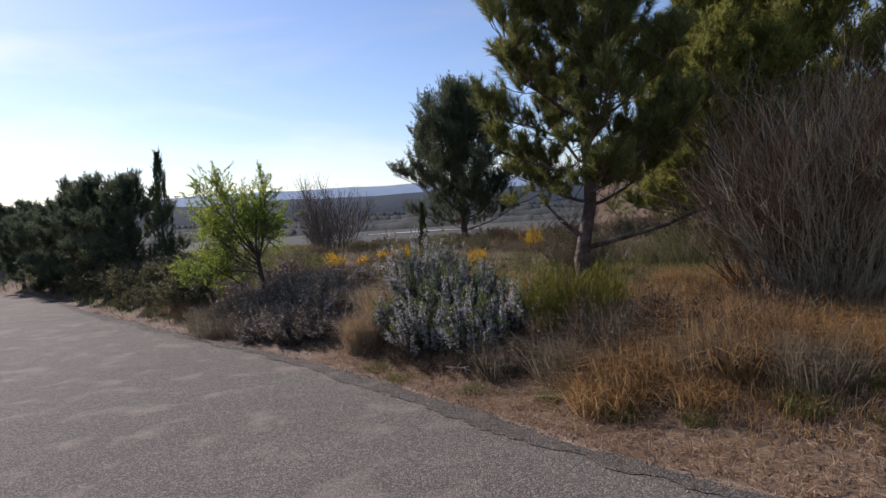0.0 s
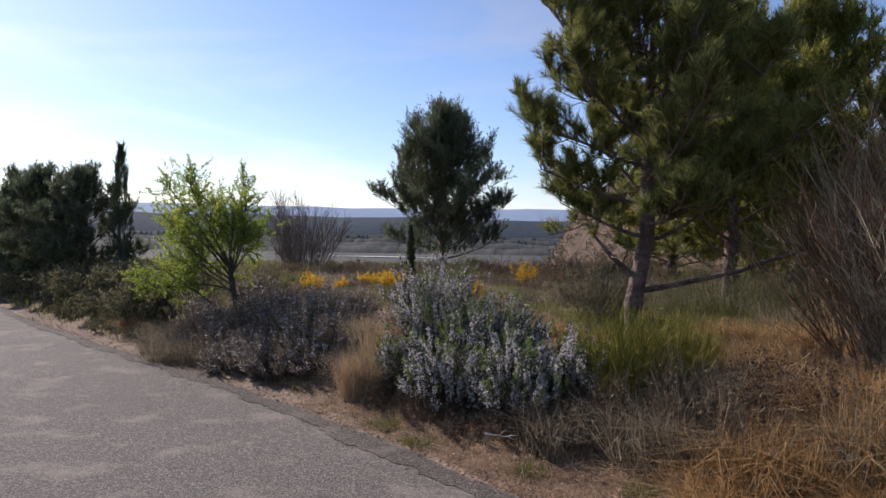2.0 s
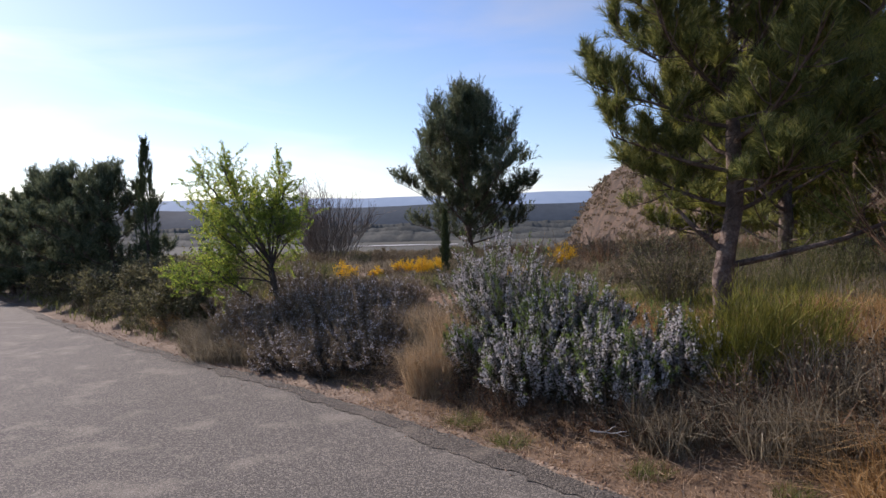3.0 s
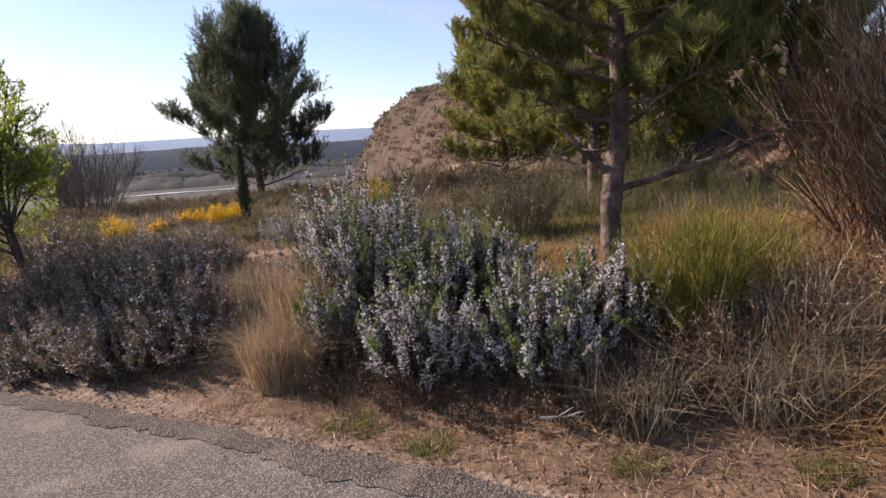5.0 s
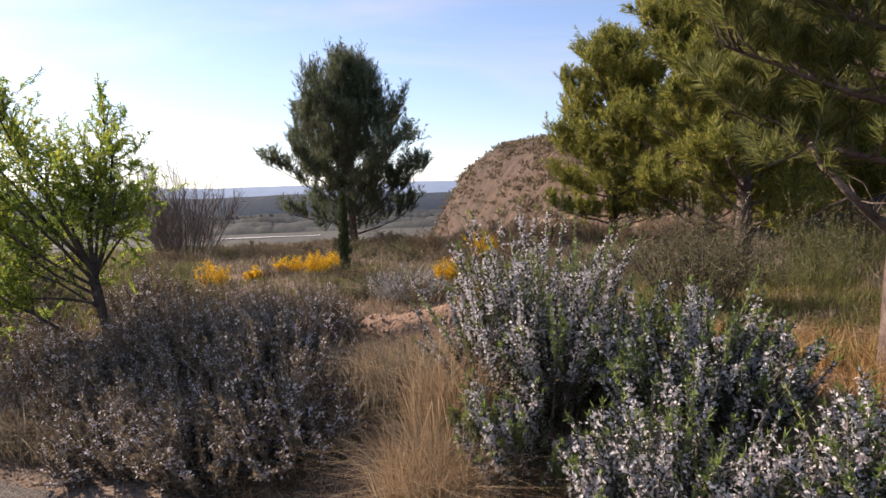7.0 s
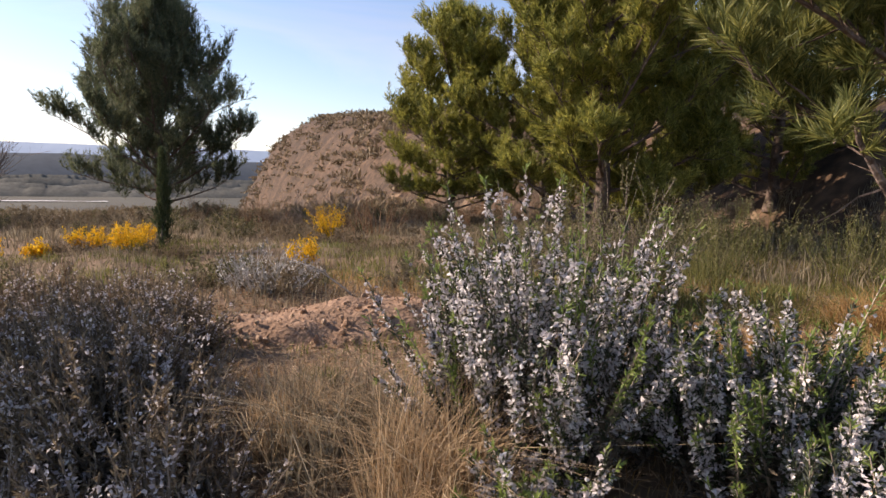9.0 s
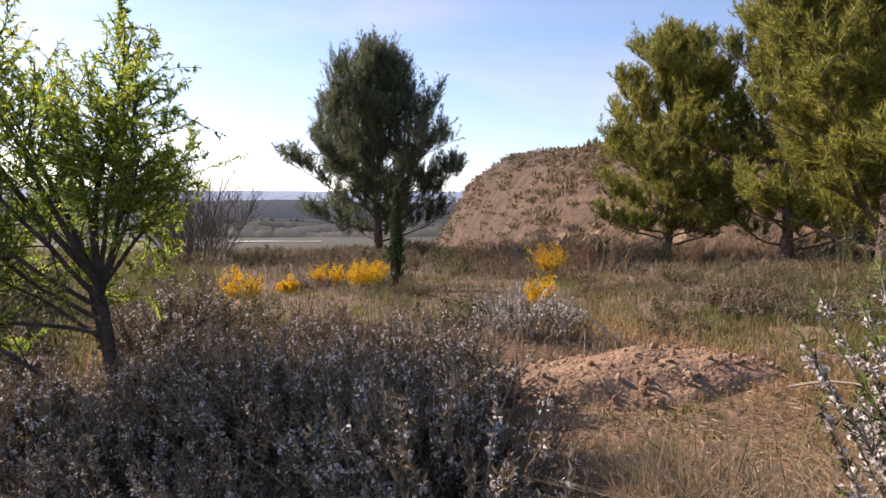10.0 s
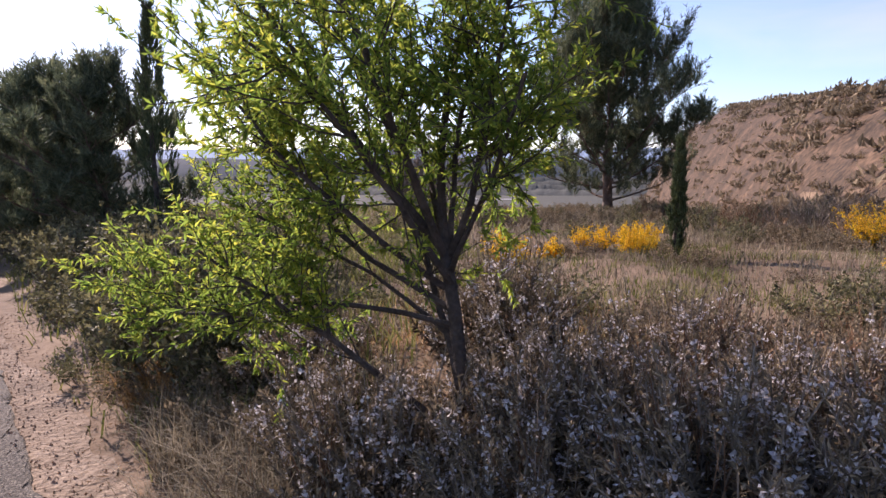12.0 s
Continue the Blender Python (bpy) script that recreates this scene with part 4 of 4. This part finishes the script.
brown = twiggy("dead_stalks", at(-2.6, 11.1), 184, 0.4, 0.62, 30, TWIG_RED, "brown dead flower stalks among low rosemary", "dead plant", HEATH, 6, 2, 0.004, "dead stalks", 0.6, 2, 0.8)
rs = np.random.RandomState(185)
for x, y in ((-2.2, 10.6), (-3.0, 11.2), (-1.9, 11.2), (-2.5, 10.1), (-2.0, 12.0), (-2.9, 12.2), (-3.8, 11.3), (-1.5, 11.9), (-3.4, 10.6), (-2.4, 11.7), (1.3, 5.9), (1.8, 6.2), (2.3, 5.7), (2.8, 6.3), (3.3, 5.5), (3.9, 6.4), (2.5, 6.9), (1.15, 6.45), (1.9, 7.2), (4.4, 5.2), (3.0, 7.0)):
    s = rs.uniform(0.75, 1.15)
    copy_thing(brown, Matrix.LocRotScale(at(x, y), Euler((0, 0, rs.uniform(0, 6.28))), (s, s, s)))

# ---- dry grass, low scrub, rubble ----
for i, (x, y, r, h, k) in enumerate(((-0.92, 8.85, 0.40, 0.74, 1100), (-1.2, 9.5, 0.34, 0.45, 600))):
    tussock("grass_tuft", at(x, y), 115 + i, r, h, k, STRAW_PALE, "loose tuft of straw-coloured dry grass beside rosemary", "", 0.5, 0.75, 0.0042)
tussock("grass_tuft", at(-1.12, 8.4), 111, 0.42, 0.58, 2300, STRAW_PALE, "large fluffy tuft of straw-coloured dry grass", "", 0.5, 0.75, 0.0042)


def in_bounds(x, y, keep_off=()):
    ok = side_of(x, y, EDGE) > 0.32
    for cx, cy, r in keep_off:
        ok &= np.hypot(x - cx, y - cy) > r
    return ok


def meadow(name, seed, count, x0, x1, y0, y1, height, width, material, label, patch=0.0, size=2.5, lean=0.5, near=0.3):
    rng = np.random.RandomState(seed)
    x, y = rng.uniform(x0, x1, count), rng.uniform(y0, y1, count)
    ok = in_bounds(x, y, ((-0.35, 11.22, 0.45), (-0.9, 11.22, 0.4), (0.3, 11.22, 0.4))) & (side_of(x, y, EDGE) > near) & (waves(x, y, seed, size, 3) > patch)
    x, y = x[ok], y[ok]
    p = np.stack([x, y, ground_z(x, y) - 0.02], 1)
    h = height * rng.uniform(0.4, 1.15, len(x)) * (0.75 + 0.25 * waves(x, y, seed + 1, 1.7, 2))
    h *= np.clip(0.35 + side_of(x, y, EDGE) * 0.55, 0.3, 1.0) * (1 - 0.45 * np.exp(-((x + 0.6) ** 2 + (y - 10.3) ** 2) / 1.2))
    q = Geo()
    blades(q, p, np.maximum(h, 0.03), width * rng.uniform(0.7, 1.3, len(x)), rng, lean, 0.5)
    whole(name, q, material, label, "grass", "stuff")


rng = np.random.RandomState(119)
n = 130000
x, y = rng.uniform(-5.5, 8.0, n), rng.uniform(2.0, 13.0, n)
dd = side_of(x, y, EDGE)
ok = (dd > 0.02 + 0.25 * rng.uniform(0, 1, n) ** 2) & (dd < 5) & ((y < 8.3) | (dd > 0.45) | (rng.uniform(0, 1, n) < 0.08)) & (np.hypot((x + 0.35) / 1.1, (y - 11.22) / 0.45) > 1)
x, y = x[ok], y[ok]
n = len(x)
a = rng.uniform(0, 2 * np.pi, n)
g = Geo()
leaves(g, np.stack([x, y, ground_z(x, y) + rng.uniform(0.012, 0.035, n)], 1), np.stack([np.cos(a), np.sin(a), rng.normal(0.02, 0.16, n)], 1), rng.uniform(0.025, 0.11, n), rng.uniform(0.004, 0.009, n), rng)
near = side_of(x, y, EDGE) < 2.2
p = np.stack([x, y, ground_z(x, y) - 0.01], 1)[near][:52000]
blades(g, p, rng.uniform(0.04, 0.13, len(p)), 0.005, rng, 1.0, 0.8)
whole("straw_litter", g, STRAW_LITTER, "trodden straw littering the verge", "straw", "stuff")
meadow("dry_grass", 121, 60000, -4.0, 7.0, 3.5, 13.5, 0.19, 0.006, STRAW, "short dry straw-coloured grass beside the road", -0.2, 2.5, 0.6)
meadow("dry_grass", 122, 36000, 0.9, 8.0, 3.6, 9.6, 0.36, 0.007, STRAW, "tall golden dry grass beside the road", -0.3, 1.6, 1.0, 0.75)
meadow("grey_grass", 123, 60000, -6.0, 10.0, 9.5, 22.0, 0.20, 0.010, STRAW_GREY, "grey-beige dry grass on open ground", -0.9)
meadow("green_grass", 124, 60000, -4.0, 10.0, 8.6, 18.0, 0.20, 0.009, STRAW_GREEN, "patches of yellowish green grass", 0.05)
meadow("green_grass", 130, 50000, 1.4, 8.5, 8.7, 13.5, 0.24, 0.007, STRAW_GREEN, "yellow-green grass in the shade of the pines", -0.5, 2.0, 0.7)
meadow("grey_grass", 125, 30000, -12.0, 16.0, 18.0, 40.0, 0.36, 0.022, STRAW_GREY, "pale dry grass on the far slope", -0.6, 5)
meadow("dry_grass", 126, 16000, 3.5, 12.0, 9.5, 17.0, 0.55, 0.011, STRAW_GREY, "tall dry rushes before the hill", 0.1, 2.5)

# tall weeds under the pines
weed = twiggy("tall_weed", at(3.9, 11.2), 137, 0.5, 1.15, 34, STRAW_GREEN, "tall olive-green weeds in dry grass under the pines", "weed", OLIVE, 6, 6, 0.005, "tall weeds", 0.5, 2, 0.9)
rs = np.random.RandomState(138)
for i in range(18):
    x, y = rs.uniform(3.2, 8.8), rs.uniform(10.4, 14.6)
    s = rs.uniform(0.55, 1.1)
    copy_thing(weed, Matrix.LocRotScale(at(x, y), Euler((0, 0, rs.uniform(0, 6.28))), (s, s, s * rs.uniform(0.7, 1.1))))

# single tufts along the verge
rs = np.random.RandomState(127)
tufts = [tussock("grass_tuft", at(2.6, 5.6), 112, 0.42, 0.36, 620, STRAW, "golden tuft of bent dry grass", "verge tufts", 1.0, 1.2, 0.0065),
         tussock("grass_tuft", at(3.3, 5.2), 113, 0.40, 0.36, 600, STRAW_GREY, "grey tuft of bent dry grass", "verge tufts", 0.8, 0.8, 0.005),
         tussock("grass_tuft", at(0.15, 6.35), 114, 0.22, 0.14, 300, STRAW_GREEN, "small green grass tuft at the road's edge", "verge tufts", 0.8, 0.6, 0.006)]
spots = [(1.2, 5.6, 0), (1.75, 5.2, 0), (2.1, 5.55, 0), (2.45, 5.75, 0), (2.8, 5.3, 0), (3.2, 5.6, 0), (3.45, 5.0, 0), (3.9, 4.95, 0), (4.4, 4.7, 0), (4.5, 5.6, 0), (3.4, 6.3, 0), (2.55, 6.25, 0), (3.9, 5.75, 0), (5.1, 5.5, 0), (2.2, 4.85, 2), (2.7, 4.75, 2), (1.3, 5.3, 2), (3.3, 4.45, 0), (1.85, 6.0, 2), (2.95, 5.85, 2),
         (1.5, 5.75, 0), (1.9, 5.6, 1), (2.2, 6.1, 0), (3.0, 6.0, 0), (3.6, 5.8, 0), (4.1, 5.3, 0), (4.3, 6.1, 1), (2.9, 6.6, 1), (1.4, 6.5, 1), (0.9, 6.35, 1), (2.0, 6.9, 0), (2.5, 7.4, 0), (1.7, 7.9, 0),
         (-1.02, 8.8, 1), (3.7, 4.6, 0), (4.8, 4.3, 1), (5.3, 5.0, 0), (4.9, 5.9, 0), (2.4, 5.1, 1), (0.45, 6.75, 1), (1.15, 6.05, 1), 
         (-0.55, 6.95, 2), (0.7, 5.85, 2), (1.6, 5.0, 2), (2.6, 4.4, 2), (3.1, 4.35, 2), (-0.95, 7.45, 2), (-1.0, 9.3, 1), (-0.9, 9.95, 2), (0.4, 9.6, 0), (0.9, 9.2, 0),
         (-4.25, 11.35, 1), (-3.75, 10.55, 1), (-4.0, 10.95, 1), (-4.7, 12.0, 1), (-3.9, 11.35, 1), (-4.3, 11.8, 1), (-3.55, 10.9, 1), (-4.9, 12.5, 1), (-5.3, 12.9, 0), (-3.3, 10.45, 1), (1.3, 10.3, 2), (2.9, 9.2, 0), (3.4, 8.6, 0)]
for x, y, k in spots:
    s = rs.uniform(0.85, 1.45)
    copy_thing(tufts[k], Matrix.LocRotScale(at(x + rs.uniform(-0.08, 0.08), y + rs.uniform(-0.08, 0.08)), Euler((0, 0, rs.uniform(0, 6.28))), (s, s, s * rs.uniform(0.8, 1.15))))

rng = np.random.RandomState(128)
n = 70000
x, y = rng.uniform(-45, 4, n), rng.uniform(-6, 42, n)
dd = side_of(x, y, EDGE)
ok = (dd < -WIDTH - 0.25) | ((dd > 0.3) & (x < -4.8))
x, y = x[ok], y[ok]
g = Geo()
blades(g, np.stack([x, y, ground_z(x, y) - 0.02], 1), rng.uniform(0.10, 0.40, len(x)), 0.006 + 0.0011 * np.hypot(x + 2, y - 6), rng, 0.6, 0.5)
whole("verge_grass", g, STRAW_GREEN, "green and yellow grass on the far verge", "grass", "stuff")

meadow("verge_grass", 129, 26000, -13.0, -3.6, 10.8, 21.0, 0.34, 0.012, STRAW_GREEN, "rank green and grey grass along the road's edge", -0.7, 2.0, 0.7, 0.5)

# low heath clumps
rs = np.random.RandomState(131)
kinds = [twiggy("heath_clump", at(-1.9, 13.2), 132, 0.5, 0.36, 27, HEATH, "low brown-grey heath clump in dry grass", "shrub", HEATH, 7, 8, 0.004, "heath clumps", 1.0, 2, 1.1),
         twiggy("heath_clump", at(0.9, 12.6), 133, 0.45, 0.30, 27, STRAW_GREY, "low pale grey heath clump in dry grass", "shrub", STRAW_GREY, 7, 8, 0.004, "heath clumps", 1.0, 2, 1.1),
         twiggy("heath_clump", at(-3.6, 14.5), 134, 0.5, 0.42, 27, TWIG, "low dull olive heath clump in dry grass", "shrub", OLIVE, 7, 8, 0.004, "heath clumps", 0.9, 2, 1.1)]
done = 0
while done < 210:
    x, y = rs.uniform(-6, 9), 11.8 + 19 * rs.uniform(0, 1) ** 1.3
    if side_of(np.array([x]), np.array([y]), EDGE)[0] < 1.0 or math.hypot(x + 0.45, y - 11.0) < 1.3:
        continue
    s = rs.uniform(0.6, 1.25) * (1.0 if y < 20 else 1.35)
    copy_thing(kinds[rs.randint(0, 3)], Matrix.LocRotScale(at(x, y), Euler((0, 0, rs.uniform(0, 6.28))), (s, s, s * rs.uniform(0.7, 1.1))))
    done += 1
# a belt of the same along the road's edge
pick = np.where((kerb[:, 1] > 11.6) & (kerb[:, 1] < 21))[0]
for i in range(60):
    k = pick[int((i + rs.uniform(0, 1)) / 60 * len(pick))]
    x, y = kerb[k] + kerb_n[k] * (0.62 + 2.6 * rs.uniform(0, 1) ** 1.6)
    s = rs.uniform(0.6, 1.0)
    copy_thing(kinds[2 if i % 4 else 0], Matrix.LocRotScale(at(x, y), Euler((0, 0, rs.uniform(0, 6.28))), (s, s, s * rs.uniform(0.7, 1.1))))
# bare brown shrubs along the foot of the hill
thorn = twiggy("bare_shrub", at(1.9, 21.8), 136, 0.8, 0.9, 30, TWIG_RED, "bare brown shrub in dry grass before the hill", "shrub", HEATH, 6, 3, 0.008, "bare brown shrubs", 0.9, 2, 1.3)
for i in range(26):
    x, y = rs.uniform(1.0, 11.5), rs.uniform(18.5, 27)
    s = rs.uniform(0.6, 1.25)
    copy_thing(thorn, Matrix.LocRotScale(at(x, y), Euler((0, 0, rs.uniform(0, 6.28))), (s, s, s * rs.uniform(0.7, 1.1))))
# scrub on the hillside
scrub = twiggy("hill_shrub", at(14, 30), 141, 0.9, 0.55, 26, HEATH, "low brown scrub on the eroded hillside", "shrub", HEATH, 5, 5, 0.010, "scrub on the hill", 1.2, 2, 2.8)
for i in range(115):
    y = 14 + 60 * rs.uniform(0, 1) ** 1.2
    x = float(np.interp(y, TOE[:, 1], TOE[:, 0])) + rs.uniform(-1.0, 8 + y * 0.1)
    s = rs.uniform(0.35, 1.0) * (1 + y / 90)
    copy_thing(scrub, Matrix.LocRotScale(at(x, y), Euler((0, 0, rs.uniform(0, 6.28))), (s, s, s * rs.uniform(0.6, 1.0))))
n = 5200
y = 34 + 141 * rs.uniform(0, 1, n)
x = np.interp(y, TOE[:, 1], TOE[:, 0]) + rs.uniform(-6, 50, n)
ok = waves(x, y, 143, 14, 3) > -0.5
x, y = x[ok], y[ok]
size = rs.uniform(0.25, 1.0, len(x)) ** 1.5 * 1.3
p = np.repeat(np.stack([x, y, ground_z(x, y)], 1), 16, 0)
sz = np.repeat(size, 16)[:, None]
g = Geo()
p = p + rs.normal(0, 0.5, p.shape) * sz * (1, 1, 0.0)
leaves(g, p, rs.normal(0, 0.8, p.shape) + (0, 0, 1.0), 0.75 * sz[:, 0] * rs.uniform(0.4, 1.1, len(p)), 0.32 * sz[:, 0], rs)
whole("hill_scrub", g, HEATH, "sparse brown scrub on the far hillside", "scrub", "stuff")

# distance: river, winter woods, forest belt, ridges, a house on the hill
g = Geo()
xs = np.linspace(-48, 12, 60)
wv = waves(xs, xs * 0, 151, 120, 3) * 6
sheet(g, np.stack([xs, xs]), np.stack([331 + wv, 334 + wv + 7 * np.clip(np.abs(np.sin(xs * 0.075)) - 0.25, 0, 1)]), np.full((2, 60), -13.2))
whole("river", g, WATER, "pale river and gravel bank in the valley", "river", "structure")

def ridge(name, y, height, x0, x1, bumpy, seed, material, label, size):
    xs = np.linspace(x0, x1, 240)
    top = height + bumpy * waves(xs, xs * 0, seed, size, 4)
    q = Geo()
    sheet(q, np.stack([xs, xs, xs]), np.stack([xs * 0 + y - height * 3, xs * 0 + y, xs * 0 + y + 200]), np.stack([xs * 0 - 16, top, top * 0.7]))
    whole(name, q, material, label, "backdrop", "structure", True)


for i, (y, top) in enumerate(((390, -9.5), (470, -8.6), (580, -7.4), (720, -5.6))):
    xs = np.linspace(-900, 600, 700)
    crest = top + 1.0 * waves(xs, xs * 0, 153 + i, 60, 5) + rs.normal(0, 0.25, 700)
    g = Geo()
    sheet(g, np.stack([xs, xs, xs]), np.stack([xs * 0 + y, xs * 0 + y + 8, xs * 0 + y + 40]), np.stack([xs * 0 - 14.5, crest, crest - 2]))
    whole("backdrop_woods", g, WOOD_FAR, "grey-green leafless woods on the valley floor", "backdrop", "structure", True)
ridge("backdrop_forest", 1000, 20, -1500, 900, 2.2, 161, FOREST_FAR, "dark pine forest belt beyond the valley, tinted blue for haze", 300)
ridge("backdrop_ridge", 3000, 105, -4200, 2600, 9, 162, RIDGE_FAR, "long ridge on the horizon, haze put into its blue colour", 1800)
# trees beyond the bend of the road
rs = np.random.RandomState(171)
for i in range(9):
    x = -26 - i * 4.5 + rs.uniform(-1, 1)
    s = rs.uniform(0.8, 1.15)
    copy_thing(young, Matrix.LocRotScale(at(x, 30 + rs.uniform(0, 5) + i * 0.3), Euler((0, 0, rs.uniform(0, 6.28))), (s * 1.3, s * 1.3, s)))

for x, y, s in ((-22.0, 31.0, 1.0), (-24.2, 32.6, 1.15), (-19.8, 32.2, 1.1), (-27.4, 33.2, 1.05), (-25.6, 34.4, 1.2), (-22.9, 33.8, 1.15)):
    copy_thing(young, Matrix.LocRotScale(at(x, y), Euler((0, 0, x)), (s * 1.25, s * 1.25, s)))

# rubble heap
heap = thing("rubble_heap", at(-0.35, 11.22), "low heap of pale limestone rubble and clods", "rubble heap")
hz = float(heap.location.z)
rs = np.random.RandomState(181)
shapes = []
for i in range(6):
    bm = bmesh.new()
    bmesh.ops.create_icosphere(bm, subdivisions=1, radius=0.5)
    for v in bm.verts:
        v.co *= rs.uniform(0.65, 1.15)
        v.co.z *= 0.7
    me = bpy.data.meshes.new("stone")
    bm.to_mesh(me)
    bm.free()
    me.materials.append(STONE)
    shapes.append(me)
u = np.linspace(-1.2, 1.2, 50)
hx, hy = np.meshgrid(u, np.linspace(-0.5, 0.5, 28))


def heap_z(x, y):
    f = np.maximum(0, 1 - (x / 1.15) ** 2 - (y / 0.46) ** 2)
    return 0.18 * f ** 0.8


g = Geo()
sheet(g, hx, hy, ground_z(hx - 0.35, hy + 11.22) - hz - 0.01 + heap_z(hx, hy) * (1 + 0.12 * waves(hx, hy, 9, 0.5)) + 0.012 * waves(hx, hy, 10, 0.2))
part("earth", g, HEAP, heap, "pale crumbly earth", True)
for i in range(300):
    r, a = math.sqrt(rs.uniform(0, 1)) * 1.02, rs.uniform(0, 6.28)
    x, y = 1.15 * r * math.cos(a), 0.46 * r * math.sin(a)
    st = new("stone", shapes[i % 6])
    s = 0.018 + 0.05 * rs.uniform(0, 1) ** 3.5
    st.matrix_basis = Matrix.LocRotScale((x, y, float(ground_z(np.array([x - 0.35]), np.array([y + 11.22]))[0]) - hz + float(heap_z(np.array(x), np.array(y))) + 0.005), Euler(rs.uniform(0, 6.28, 3)), (s, s * rs.uniform(0.7, 1.2), s))
    st.parent = heap

# loose stones along the crumbling edge of the road
rng = np.random.RandomState(191)
line = along(EDGE, 0.05)
keepers = line[(line[:, 1] > 3.0) & (line[:, 1] < 16)]
g = Geo()
tet = np.array([(1, 0, -0.4), (-0.5, 0.87, -0.4), (-0.5, -0.87, -0.4), (0.1, 0.0, 0.8)])
for px, py in keepers[rng.randint(0, len(keepers), 4200)]:
    x, y = px + rng.normal(0.05, 0.13), py + rng.normal(0.05, 0.13)
    s = 0.004 + 0.011 * rng.uniform(0, 1) ** 3
    v = tet * s * rng.uniform(0.6, 1.3, (4, 3))
    a = rng.uniform(0, 6.28)
    v = np.stack([v[:, 0] * math.cos(a) - v[:, 1] * math.sin(a), v[:, 0] * math.sin(a) + v[:, 1] * math.cos(a), v[:, 2]], 1)
    d = float(side_of(np.array([px]), np.array([py]), EDGE)[0]) + (x - px) * 0.64 + (y - py) * 0.77
    g.add(v + np.array([x, y, float(ground_z(np.array([x]), np.array([y]), False)[0]) + (0.048 if d < 0 else 0.018)]), [(0, 1, 3), (1, 2, 3), (2, 0, 3)])
whole("edge_gravel", g, STONE, "loose gravel along the crumbling asphalt edge", "gravel", "stuff")

# bushes on the crest of the hill
for x, y, s in ((43.5, 139, 2.2), (46.0, 141, 1.7), (55, 135, 2.0), (57.5, 136, 1.6)):
    copy_thing(shrub, Matrix.LocRotScale(at(x, y), Euler((0, 0, x)), (s, s, s * 0.9)))

# cracks in the asphalt
rng = np.random.RandomState(201)
for a, n, way in (((1.16, 4.62), 16, (-0.32, -0.95)), ((1.95, 3.95), 9, (-0.1, -1.0))):
    pts, d = [np.array(a)], np.array(way, float)
    for _ in range(n):
        d = unit(d + rng.normal(0, 0.35, 2))
        pts.append(pts[-1] + d * 0.035)
    pts = np.array(pts)
    w = 0.006 * np.sin(np.linspace(0.3, 2.9, len(pts)))[:, None] * rng.uniform(0.6, 1.5, (len(pts), 1))
    nr = np.stack([np.gradient(pts[:, 1]), -np.gradient(pts[:, 0])], 1)
    nr = unit(nr) * w
    l, r = pts - nr, pts + nr
    g = Geo()
    sheet(g, np.stack([l[:, 0], r[:, 0]]), np.stack([l[:, 1], r[:, 1]]), np.stack([ground_z(l[:, 0], l[:, 1], False), ground_z(r[:, 0], r[:, 1], False)]) + 0.049)
    part("crack", g, CRACK, road, "dark open crack")
